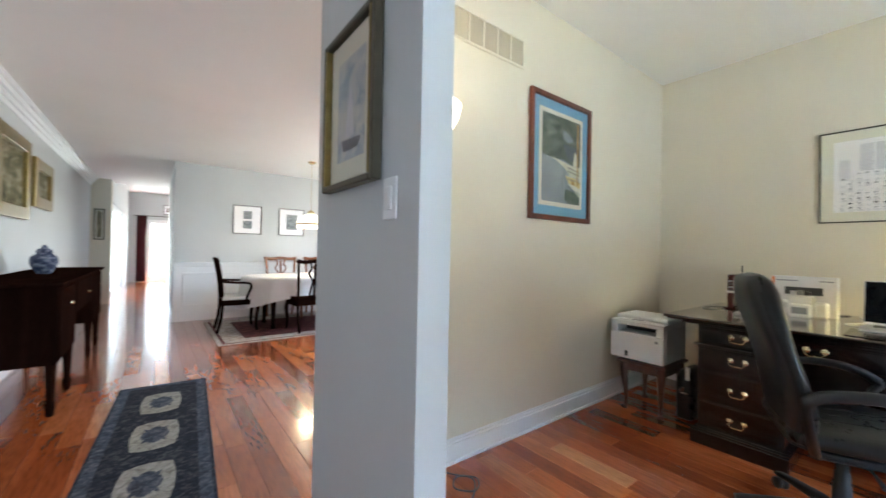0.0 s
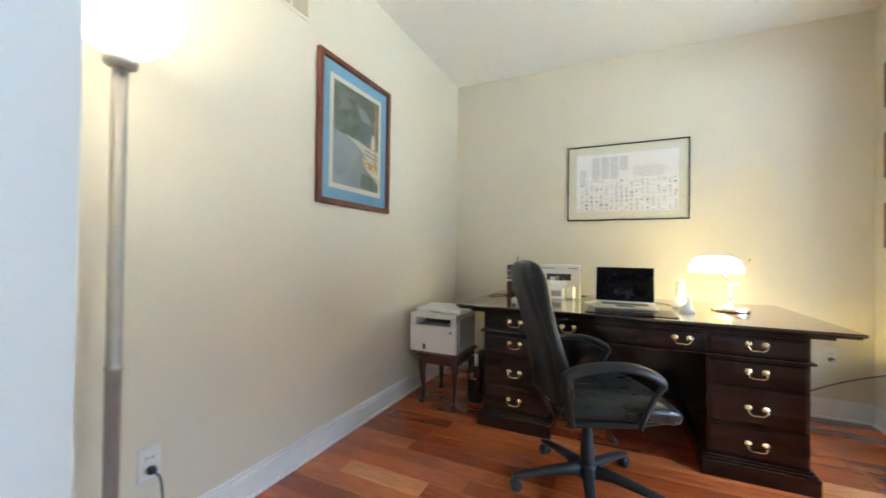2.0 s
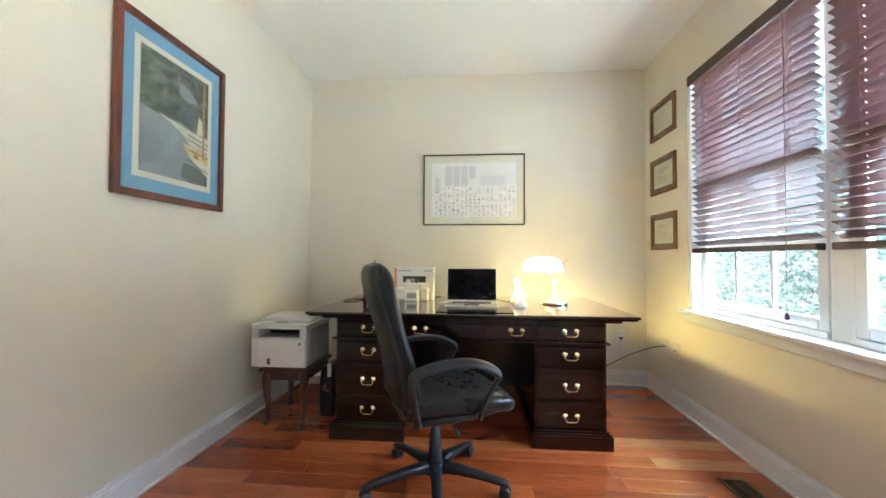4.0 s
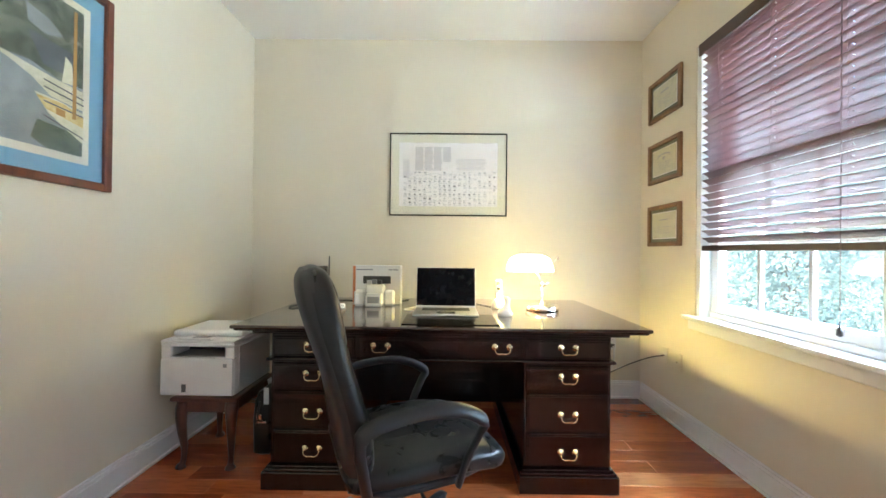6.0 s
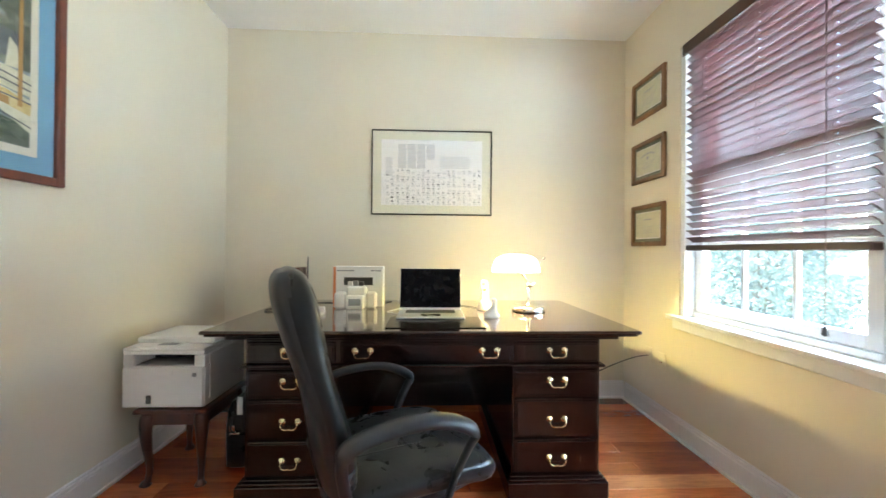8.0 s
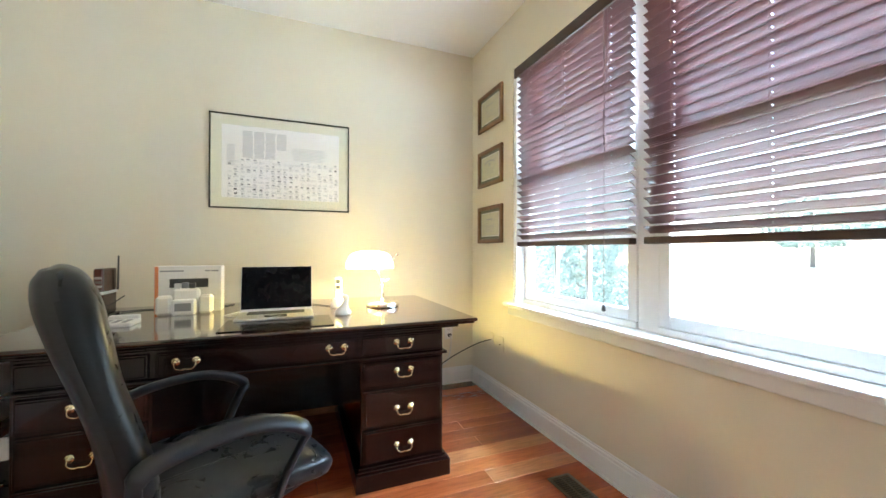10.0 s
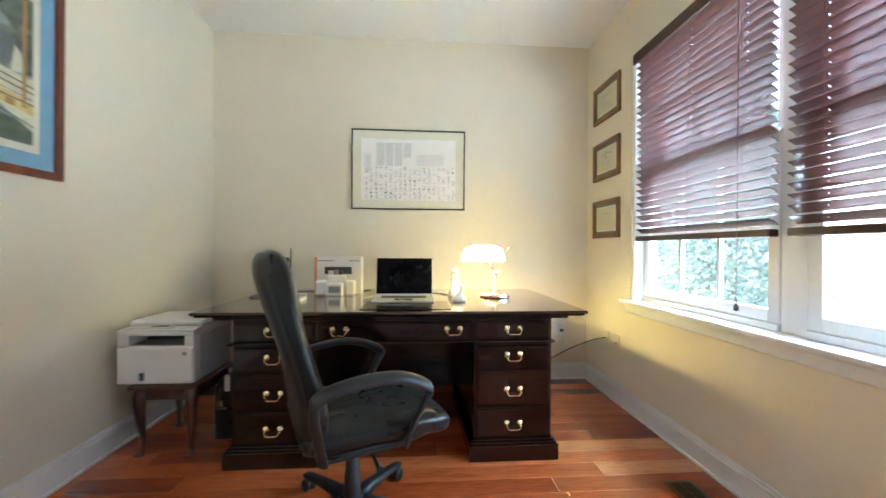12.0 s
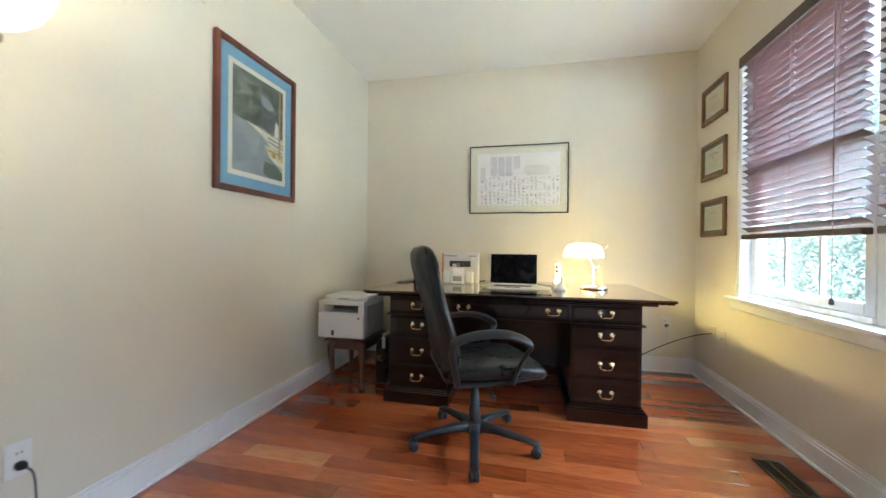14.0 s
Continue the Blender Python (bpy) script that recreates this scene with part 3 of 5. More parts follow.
# ---- the swivel chair ----
def loft(bm, sections, turns=24, power=0.6):
    """Rounded slab: sections of (centre, half-axis vector a, half-axis vector b)."""
    rings = []
    for c, a, b in sections:
        ring = []
        for k in range(turns):
            t = 2 * math.pi * k / turns
            ct, st = math.cos(t), math.sin(t)
            u, v = math.copysign(abs(ct) ** power, ct), math.copysign(abs(st) ** power, st)
            ring.append(bm.verts.new(Vector(c) + Vector(a) * u + Vector(b) * v))
        rings.append(ring)
    for p, q in zip(rings, rings[1:]):
        for k in range(turns):
            f = bm.faces.new((p[k], p[(k + 1) % turns], q[(k + 1) % turns], q[k]))
            f.smooth = True
    bm.faces.new(rings[0][::-1])
    bm.faces.new(rings[-1])
    bmesh.ops.recalc_face_normals(bm, faces=bm.faces[:])
    return bm


def smooth_sections(rows, steps=4):
    """Interpolates (x, z, half width, half thickness) rows of a side profile, centre line in y = 0."""
    pts = curve_points([(r[0], r[1], 0) for r in rows], steps)
    dim = curve_points([(r[2], r[3], 0) for r in rows], steps)
    out = []
    for i, (p, d) in enumerate(zip(pts, dim)):
        t = (pts[min(i + 1, len(pts) - 1)] - pts[max(i - 1, 0)]).normalized()
        out.append(((p.x, 0, p.y), (0, max(d.x, 0.003), 0), Vector((t.y, 0, -t.x)) * max(d.y, 0.003)))
    return out


chair = thing("office_chair", pose(2.42, 0.355, 0, 0, 0, -66), "black leather swivel chair with loop arms, turned aside from the desk", "chair")
rows = [(-0.165, 0.425, 0.16, 0.018), (-0.162, 0.455, 0.205, 0.040), (-0.170, 0.54, 0.232, 0.050), (-0.195, 0.66, 0.234, 0.045), (-0.230, 0.78, 0.222, 0.043), (-0.262, 0.90, 0.205, 0.053), (-0.284, 0.99, 0.185, 0.056), (-0.298, 1.045, 0.158, 0.044), (-0.304, 1.070, 0.115, 0.023), (-0.306, 1.078, 0.055, 0.006)]
back = part("backrest", loft(B(), smooth_sections(rows), 28, 0.62), LEATHER, chair, "tall padded leather back with a head roll")
shell_rows = [(r[0] - 0.012, r[1], r[2] * 0.985, r[3] * 0.94) for r in rows[:-1]]
part("back_shell", loft(B(), smooth_sections(shell_rows), 24, 0.55), BLACK_PLASTIC, back)
seat_rows = [(-0.215, 0.445, 0.19, 0.020), (-0.19, 0.450, 0.222, 0.036), (-0.08, 0.455, 0.242, 0.042), (0.08, 0.458, 0.250, 0.045), (0.20, 0.452, 0.246, 0.047), (0.275, 0.437, 0.235, 0.044), (0.315, 0.420, 0.205, 0.030), (0.328, 0.412, 0.150, 0.010)]
seat = part("seat", loft(B(), smooth_sections(seat_rows), 28, 0.55), LEATHER, chair, "creased black leather seat cushion")
for y in (-0.085, 0.0, 0.085):
    part("seat_seam", tube(B(), curve_points([(-0.14, y * 0.8, 0.493), (0.05, y, 0.5015), (0.19, y * 1.05, 0.498)], 5), 0.003, 5), LEATHER, seat)
part("seat_pan", loft(B(), [((x, 0, z), (0, w, 0), (0, 0, h)) for x, z, w, h in ((-0.20, 0.415, 0.17, 0.014), (-0.1, 0.405, 0.22, 0.02), (0.12, 0.405, 0.225, 0.02), (0.25, 0.408, 0.2, 0.012))], 20, 0.5), BLACK_PLASTIC, chair)
for s in (-1, 1):
    ctrl = [(-0.155, s * 0.245, 0.405), (-0.175, s * 0.262, 0.50), (-0.188, s * 0.268, 0.585), (-0.165, s * 0.268, 0.630), (-0.06, s * 0.272, 0.656), (0.06, s * 0.274, 0.658), (0.150, s * 0.272, 0.632), (0.205, s * 0.270, 0.592), (0.188, s * 0.266, 0.562), (0.150, s * 0.258, 0.49), (0.120, s * 0.250, 0.405)]
    pts = curve_points(ctrl, 4)
    rad = [0.017 if p.z < 0.6 else 0.023 for p in pts]
    arm = part("armrest", tube(B(), pts, rad, 10, (1.15, 0.62)), BLACK_PLASTIC, chair, "moulded black loop armrest")
    part("arm_bracket", box(B(), (-0.17, s * 0.205 - 0.02, 0.392), (0.14, s * 0.235 + 0.02, 0.404), 0.004), BLACK_PLASTIC, arm)
part("mechanism", boxes(((-0.11, -0.08, 0.345), (0.12, 0.08, 0.388)), ((0.10, -0.02, 0.352), (0.19, 0.02, 0.376)), bevel=0.01), BLACK_PLASTIC, chair)
lever = part("tilt_lever", tube(B(), [(0.03, -0.08, 0.36), (0.03, -0.16, 0.355), (0.035, -0.225, 0.335)], [0.005, 0.005, 0.010], 8), BLACK_PLASTIC, chair)
part("tension_knob", lathe(B(), [(0.008, 0.0), (0.020, 0.004), (0.022, 0.03), (0.015, 0.036)], 14, pose(0.07, 0, 0.305)), BLACK_PLASTIC, chair)
part("gas_column", lathe(B(), [(0.034, 0.085), (0.033, 0.14), (0.029, 0.22), (0.026, 0.225), (0.025, 0.27), (0.021, 0.275), (0.020, 0.35)], 18), BLACK_PLASTIC, chair)
part("hub", lathe(B(), [(0.038, 0.068), (0.052, 0.074), (0.055, 0.10), (0.046, 0.122), (0.036, 0.13)], 20), BLACK_PLASTIC, chair)
for k in range(5):
    a = 188 + 72 * k + 66
    leg = part("base_leg", loft(B(), [((x, 0, z), (0, w, 0), (0, 0, h)) for x, z, w, h in ((0.03, 0.100, 0.030, 0.026), (0.12, 0.100, 0.025, 0.020), (0.24, 0.084, 0.021, 0.015), (0.325, 0.070, 0.021, 0.012), (0.352, 0.066, 0.018, 0.009))], 14, 0.6), BLACK_PLASTIC, chair, m=pose(0, 0, 0, 0, 0, a))
    bm = B()
    for s in (-1, 1):
        lathe(bm, [(0.004, 0.0), (0.024, 0.001), (0.027, 0.006), (0.027, 0.016), (0.022, 0.021), (0.006, 0.022)], 16, Matrix.Translation((0.335, s * 0.004, 0.027)) @ Matrix.Rotation(radians(-90 * s), 4, "X"))
    box(bm, (0.318, -0.010, 0.022), (0.352, 0.010, 0.062), 0.006)
    part("caster", bm, BLACK_PLASTIC, leg)


# ---- printer on its stand ----
stand = thing("side_stand", pose(3.15, 1.42, 0), "small red-brown wooden stand with cabriole legs against the wall", "stand")
world_part("tabletop", box(B(), (2.965, 1.245, 0.348), (3.375, 1.585, 0.368), 0.006, 2), CHERRY, stand)
world_part("apron", boxes(((2.990, 1.265, 0.288), (3.005, 1.562, 0.348)), ((3.325, 1.265, 0.288), (3.34, 1.562, 0.348)), ((3.005, 1.265, 0.288), (3.325, 1.280, 0.348)), ((3.005, 1.547, 0.288), (3.325, 1.562, 0.348)), bevel=0.003), CHERRY, stand)
for lx, ly, ox, oy in ((3.005, 1.288, -1, -1), (3.005, 1.535, -1, 1), (3.315, 1.288, 1, -1), (3.315, 1.535, 1, 1)):
    ctrl = [(lx, ly, 0.345), (lx + 0.012 * ox, ly + 0.006 * oy, 0.28), (lx + 0.008 * ox, ly + 0.004 * oy, 0.19), (lx - 0.004 * ox, ly - 0.002 * oy, 0.09), (lx + 0.002 * ox, ly, 0.03), (lx + 0.012 * ox, ly + 0.004 * oy, 0.012), (lx + 0.014 * ox, ly + 0.005 * oy, 0.0)]
    world_part("cabriole_leg", tube(B(), curve_points(ctrl, 4), [0.028, 0.031, 0.032, 0.031, 0.029, 0.027, 0.025, 0.023, 0.022, 0.020, 0.018, 0.017, 0.015, 0.014, 0.013, 0.013, 0.013, 0.014, 0.016, 0.019, 0.022, 0.024, 0.026, 0.025, 0.022], 10), CHERRY, stand)

printer = thing("laser_printer", pose(3.18, 1.46, 0.369), "white laser printer with a dark paper slot, on the stand", "printer")
PX0, PX1, PY0, PY1 = 2.985, 3.385, 1.272, 1.652
bm = boxes(((PX0 + 0.012, PY0, 0.372), (PX1, PY1, 0.566)), ((PX0 + 0.008, PY0, 0.566), (PX1, PY0 + 0.050, 0.622)), ((PX0 + 0.008, PY1 - 0.050, 0.566), (PX1, PY1, 0.622)), ((PX0 + 0.16, PY0 + 0.050, 0.566), (PX1, PY1 - 0.050, 0.622)), ((PX0 + 0.006, PY0, 0.622), (PX1, PY1, 0.640)), bevel=0.004)
body = world_part("body", bm, WHITE_PLASTIC, printer)
world_part("front_cover", boxes(((PX0, PY0 + 0.003, 0.374), (PX0 + 0.0115, PY1 - 0.003, 0.562)), ((PX0 + 0.001, PY0 + 0.10, 0.540), (PX0 + 0.05, PY1 - 0.10, 0.5655)), bevel=0.004), WHITE_PLASTIC, printer)
world_part("output_slot", boxes(((PX0 + 0.150, PY0 + 0.051, 0.572), (PX0 + 0.158, PY1 - 0.051, 0.621))), DARK_GREY, printer, "dark recessed paper slot")
world_part("output_tray", box(B(), (PX0 + 0.02, PY0 + 0.052, 0.5665), (PX0 + 0.158, PY1 - 0.052, 0.571), 0.002), GREY_PLASTIC, printer)
world_part("paper_stop", boxes(((PX0 - 0.004, 1.415, 0.528), (PX0 - 0.0003, 1.51, 0.556)), bevel=0.0015), WHITE_PLASTIC, printer)
world_part("top_cover", boxes(((PX0 + 0.004, PY0 - 0.002, 0.6405), (PX1, PY1 + 0.002, 0.655)), bevel=0.005), WHITE_PLASTIC, printer)
lid = world_part("scanner_lid", boxes(((PX0 + 0.085, PY0 + 0.004, 0.656), (PX1 - 0.004, PY1 - 0.004, 0.688)), bevel=0.009), WHITE_PLASTIC, printer)
world_part("control_panel", boxes(((PX0 + 0.014, 1.40, 0.6555), (PX0 + 0.078, 1.60, 0.664)), bevel=0.003), WHITE_PLASTIC, printer)
world_part("display", boxes(((PX0 + 0.022, 1.42, 0.6645), (PX0 + 0.060, 1.50, 0.667)), bevel=0.001), GREY_PLASTIC, printer, "small grey control display")
world_part("paper_gauge", boxes(((PX0 - 0.002, 1.515, 0.392), (PX0 + 0.004, 1.537, 0.432))), DARK_GREY, printer, "dark paper level window")
world_part("badge", boxes(((PX0 - 0.002, 1.306, 0.520), (PX0 + 0.004, 1.324, 0.538))), GREY_PLASTIC, printer)
world_part("side_panel", boxes(((PX0 + 0.05, PY0 - 0.004, 0.40), (PX1 - 0.03, PY0 - 0.0005, 0.62)), bevel=0.0015), WHITE_PLASTIC, printer)

bag = thing("briefcase", pose(3.23, 1.182, 0), "upright black briefcase with a metal clasp beside the desk", "bag")
world_part("bag_body", loft(B(), [((3.23, 1.182, z), (w, 0, 0), (0, d, 0)) for z, w, d in ((0.002, 0.10, 0.045), (0.02, 0.125, 0.054), (0.2, 0.128, 0.057), (0.30, 0.125, 0.048), (0.345, 0.118, 0.03), (0.352, 0.10, 0.012))], 24, 0.35), LEATHER, bag)
world_part("clasp", boxes(((3.092, 1.175, 0.205), (3.101, 1.205, 0.235)), ((3.088, 1.15, 0.190), (3.101, 1.20, 0.200)), bevel=0.002), CHROME, bag, "bright metal clasp")
world_part("strap", tube(B(), curve_points([(3.104, 1.19, 0.30), (3.094, 1.195, 0.25), (3.096, 1.195, 0.215), (3.10, 1.17, 0.19)], 5), 0.006, 7), LEATHER, bag)
world_part("tag", boxes(((3.104, 1.145, 0.285), (3.109, 1.172, 0.375)), bevel=0.001), WHITE_PLASTIC, bag, "white paper tag")


# ---- things on the desk ----
DZ = 0.7665
mat_ob = single("desk_mat", box(B(), (2.905, -0.075, DZ), (3.20, 0.405, DZ + 0.004), 0.0015), plain("black_mat", (0.010, 0.010, 0.011), 0.18, 0, 0.1, 20, 0.03), "thin black glossy mat under the laptop", "mat")
laptop = thing("laptop", pose(3.245, 0.188, DZ + 0.0045), "open silver laptop with a black screen on the desk", "laptop")
bm = box(B(), (-0.125, -0.182, 0.0), (0.125, 0.182, 0.012), 0.004, 2)
lb = part("base", bm, SILVER, laptop)
part("keyboard", boxes(((0.0, -0.14, 0.0121), (0.108, 0.14, 0.0128))), BLACK_PLASTIC, lb, "black keys")
part("trackpad", boxes(((-0.105, -0.053, 0.0121), (-0.03, 0.053, 0.0125))), plain("trackpad_metal", (0.6, 0.6, 0.61), 0.25, 0.8), lb)
tilt = pose(0.118, 0, 0.012, 0, 13, 0)
lid = part("screen_lid", box(B(), (-0.002, -0.182, 0.0), (0.006, 0.182, 0.248), 0.003, 2), SILVER, laptop, m=tilt)
part("display", boxes(((-0.0035, -0.179, 0.012), (-0.0022, 0.179, 0.245))), SCREEN, lid, "black switched-off display")

lamp_ob = thing("banker_lamp", pose(3.415, -0.412, DZ), "lit banker's lamp with a white glass shade and chrome base", "lamp")
part("base", lathe(B(), [(0.098, 0.0), (0.100, 0.004), (0.100, 0.028), (0.096, 0.033), (0.03, 0.035), (0.018, 0.040), (0.012, 0.052)], 32), CHROME, lamp_ob)
part("stem", tube(B(), [(0, 0, 0.03), (0, 0, 0.145)], 0.0075, 12), CHROME, lamp_ob)
part("knuckle", lathe(B(), [(0.006, -0.022), (0.013, -0.016), (0.015, 0.0), (0.013, 0.016), (0.006, 0.022)], 14, pose(0, 0, 0.160, 0, 90, 0)), CHROME, lamp_ob)
part("upper_arm", tube(B(), curve_points([(0, 0, 0.16), (0.0, 0.012, 0.185), (0.0, 0.028, 0.215), (0.0, 0.052, 0.245)], 4), 0.006, 10), CHROME, lamp_ob)
part("pivot_screw", tube(B(), [(-0.02, -0.012, 0.155), (-0.02, -0.034, 0.175)], [0.004, 0.006], 8), CHROME, lamp_ob)
bracket = part("shade_bracket", tube(B(), curve_points([(0, 0.045, 0.240), (0.0, -0.005, 0.262), (0.0, -0.060, 0.292), (0, -0.088, 0.320)], 4), 0.0045, 8), CHROME, lamp_ob)
part("finial", lathe(B(), [(0.004, 0), (0.009, 0.006), (0.009, 0.012), (0.003, 0.02)], 12, pose(0, -0.088, 0.318, 35, 0, 0)), CHROME, bracket)


def barrel_shade():
    """Half-barrel of opal glass, open below, with rounded ends; hollow, 3 mm thick."""
    bm, rings = B(), []
    n, m = 14, 12
    for layer in (0.0, 0.003):
        for i in range(n + 1):
            v = -1 + 2 * i / n
            bulge = (1 - abs(v) ** 3.2) ** 0.5 if abs(v) < 1 else 0.0
            ring = []
            for k in range(m + 1):
                a = math.pi * k / m
                r = 0.35 + 0.65 * bulge
                ring.append(bm.verts.new((math.cos(a) * (0.066 - layer) * r, v * (0.142 - layer), math.sin(a) * (0.106 - layer) * r + 0.002)))
            rings.append(ring)
    for base in (0, n + 1):
        for i in range(n):
            for k in range(m):
                f = bm.faces.new((rings[base + i][k], rings[base + i + 1][k], rings[base + i + 1][k + 1], rings[base + i][k + 1]))
                f.smooth = True
    for i in range(n):
        for k in (0, m):
            bm.faces.new((rings[i][k], rings[i + 1][k], rings[n + 2 + i][k], rings[n + 1 + i][k]))
    for i in (0, n):
        for k in range(m):
            bm.faces.new((rings[i][k], rings[i][k + 1], rings[n + 1 + i][k + 1], rings[n + 1 + i][k]))
    return bm


SHADE_GLOW = glowing("lit_opal_glass", (1.0, 0.83, 0.44), 1.6)
part("shade", barrel_shade(), SHADE_GLOW, lamp_ob, "glowing white opal glass shade", pose(0, 0.078, 0.238))

carton = thing("carton", pose(3.63, 0.655, DZ), "white product carton with an orange edge standing on the desk", "box")
world_part("carton_body", box(B(), (3.59, 0.495, DZ), (3.69, 0.815, 1.025), 0.002), plain("white_card", (0.74, 0.74, 0.75), 0.5, 0, 0.04, 30, 0.05), carton)
ORANGE = plain("orange_print", (0.72, 0.24, 0.10), 0.5)
world_part("edge_print", boxes(((3.592, 0.8152, DZ + 0.002), (3.688, 0.8162, 1.023)), ((3.5885, 0.797, DZ + 0.002), (3.5895, 0.813, 1.023))), ORANGE, carton, "orange printed edge")
world_part("product_print", boxes(((3.588, 0.56, 0.905), (3.5895, 0.745, 0.955))), DARK_GREY, carton, "dark printed band")
for y0, y1 in ((0.51, 0.545), (0.55, 0.575), (0.68, 0.79)):
    world_part("printed_bar", boxes(((3.588, y0, 0.994), (3.5895, y1, 1.002))), GREY_PLASTIC, carton)
dev = thing("photo_printer", pose(3.52, 0.65, DZ), "small white photo device in front of the carton", "printer")
world_part("device_body", boxes(((3.49, 0.715, DZ), (3.56, 0.785, 0.868)), ((3.50, 0.525, DZ), (3.56, 0.59, 0.868)), ((3.515, 0.59, DZ), (3.565, 0.715, 0.905)), bevel=0.012), WHITE_PLASTIC, dev)
world_part("device_tray", box(B(), (3.462, 0.600, DZ), (3.514, 0.705, 0.850), 0.008, 2), WHITE_PLASTIC, dev)
world_part("tray_window", boxes(((3.4605, 0.615, 0.790), (3.4625, 0.690, 0.832)), bevel=0.0008), GREY_PLASTIC, dev)
for k in range(3):
    world_part("print_stack", boxes(((3.52, 0.610 + 0.034 * k, 0.906), (3.55, 0.638 + 0.034 * k, 0.932 + 0.005 * (k % 2)))), (DARK_GREY, GREY_PLASTIC, SILVER)[k], dev)

MAROON = plain("dark_red_lacquer", (0.055, 0.012, 0.010), 0.22)
modem = thing("router", pose(3.60, 1.03, DZ), "upright dark red router with an antenna on the desk", "router")
world_part("case", boxes(((3.52, 1.012, DZ + 0.012), (3.68, 1.052, 1.018)), ((3.51, 0.995, DZ), (3.69, 1.069, DZ + 0.012)), bevel=0.006), MAROON, modem)
world_part("antenna", tube(B(), [(3.665, 1.002, 0.90), (3.665, 1.000, 1.01), (3.665, 0.999, 1.085)], [0.006, 0.005, 0.004], 8), BLACK_PLASTIC, modem)
for k in range(4):
    world_part("status_label", boxes(((3.5185, 1.018, 0.965 - k * 0.022), (3.5198, 1.046, 0.977 - k * 0.022))), (GREY_PLASTIC, DARK_GREY)[k % 2], modem)
world_part("white_band", boxes(((3.517, 1.010, 0.885), (3.683, 1.0545, 0.900)), bevel=0.001), WHITE_PLASTIC, modem)
pad = thing("desk_phone", pose(3.28, 0.865, DZ), "flat white desk phone with grey keys", "phone")
world_part("phone_body", boxes(((3.20, 0.79, DZ), (3.33, 0.93, DZ + 0.018)), ((3.33, 0.80, DZ), (3.36, 0.92, DZ + 0.035)), bevel=0.004), WHITE_PLASTIC, pad)
for k in range(9):
    world_part("key", boxes(((3.215 + 0.03 * (k // 3), 0.81 + 0.036 * (k % 3), DZ + 0.0182), (3.233 + 0.03 * (k // 3), 0.832 + 0.036 * (k % 3), DZ + 0.0215)), bevel=0.001), GREY_PLASTIC, pad)

phone = thing("cordless_phone", pose(3.47, -0.150, DZ), "white cordless phone upright in its cradle", "phone")
part("cradle", lathe(B(), [(0.045, 0.0), (0.047, 0.006), (0.042, 0.03), (0.030, 0.055), (0.022, 0.06)], 20), WHITE_PLASTIC, phone)
hs = part("handset", loft(B(), [((x, 0, z), (0, w, 0), (d, 0, 0)) for x, z, w, d in ((0.0, 0.03, 0.018, 0.012), (0.004, 0.06, 0.024, 0.014), (0.012, 0.12, 0.023, 0.013), (0.022, 0.175, 0.021, 0.011), (0.025, 0.182, 0.014, 0.006))], 18, 0.55), WHITE_PLASTIC, phone)
part("earpiece", boxes(((-0.0295, -0.013, 0.145), (-0.0245, 0.013, 0.170)), ((-0.0295, -0.012, 0.112), (-0.0245, 0.012, 0.132)), bevel=0.002), DARK_GREY, hs, "dark display of the handset", pose(0, 0, 0, 0, 12, 0))
part("keypad", boxes(((-0.0035, -0.013, 0.08), (0.001, 0.013, 0.11)), bevel=0.001), GREY_PLASTIC, hs)
fig = single("figurine", loft(B(), [((x, y, z), (a, 0, 0), (0, b, 0)) for x, y, z, a, b in ((0, 0, 0.0, 0.030, 0.040), (0, 0, 0.012, 0.034, 0.046), (0, 0.002, 0.03, 0.026, 0.034), (0, -0.008, 0.05, 0.018, 0.020), (0, -0.016, 0.075, 0.013, 0.013), (0, -0.014, 0.095, 0.014, 0.017), (0, -0.008, 0.108, 0.006, 0.010))], 16, 0.9), WHITE_PLASTIC, "small glossy white ceramic ornament on the desk", "ornament", m=pose(3.20, -0.148, DZ))


def cable(name, ctrl, radius, mat, label, category="cable"):
    return single(name, tube(B(), curve_points(ctrl, 8), radius, 6), mat, label, category)


WHITE_CORD = plain("white_cord", (0.7, 0.7, 0.69), 0.5)
cable("laptop_cable", [(3.30, 0.372, DZ + 0.004), (3.36, 0.44, DZ + 0.003), (3.45, 0.40, DZ + 0.003), (3.60, 0.33, DZ + 0.003), (3.75, 0.40, DZ + 0.003), (3.90, 0.42, DZ + 0.003)], 0.0022, WHITE_CORD, "white charging cable lying loose on the desk")
cable("phone_cable", [(3.52, -0.11, DZ + 0.003), (3.64, -0.02, DZ + 0.003), (3.74, 0.10, DZ + 0.003), (3.70, 0.22, DZ + 0.003), (3.82, 0.28, DZ + 0.003)], 0.0022, BLACK_PLASTIC, "dark phone cable curling over the desk")
cable("router_cable", [(3.70, 1.0, DZ + 0.004), (3.76, 0.90, DZ + 0.003), (3.72, 0.80, DZ + 0.003), (3.80, 0.70, DZ + 0.003), (3.74, 0.55, DZ + 0.003), (3.83, 0.46, DZ + 0.003)], 0.003, BLACK_PLASTIC, "black router cable behind the carton")
cable("antenna_cable", [(3.52, 1.0, DZ + 0.06), (3.50, 0.965, DZ + 0.075), (3.49, 0.93, DZ + 0.10), (3.485, 0.91, DZ + 0.115)], 0.003, BLACK_PLASTIC, "stiff black cable at the router")
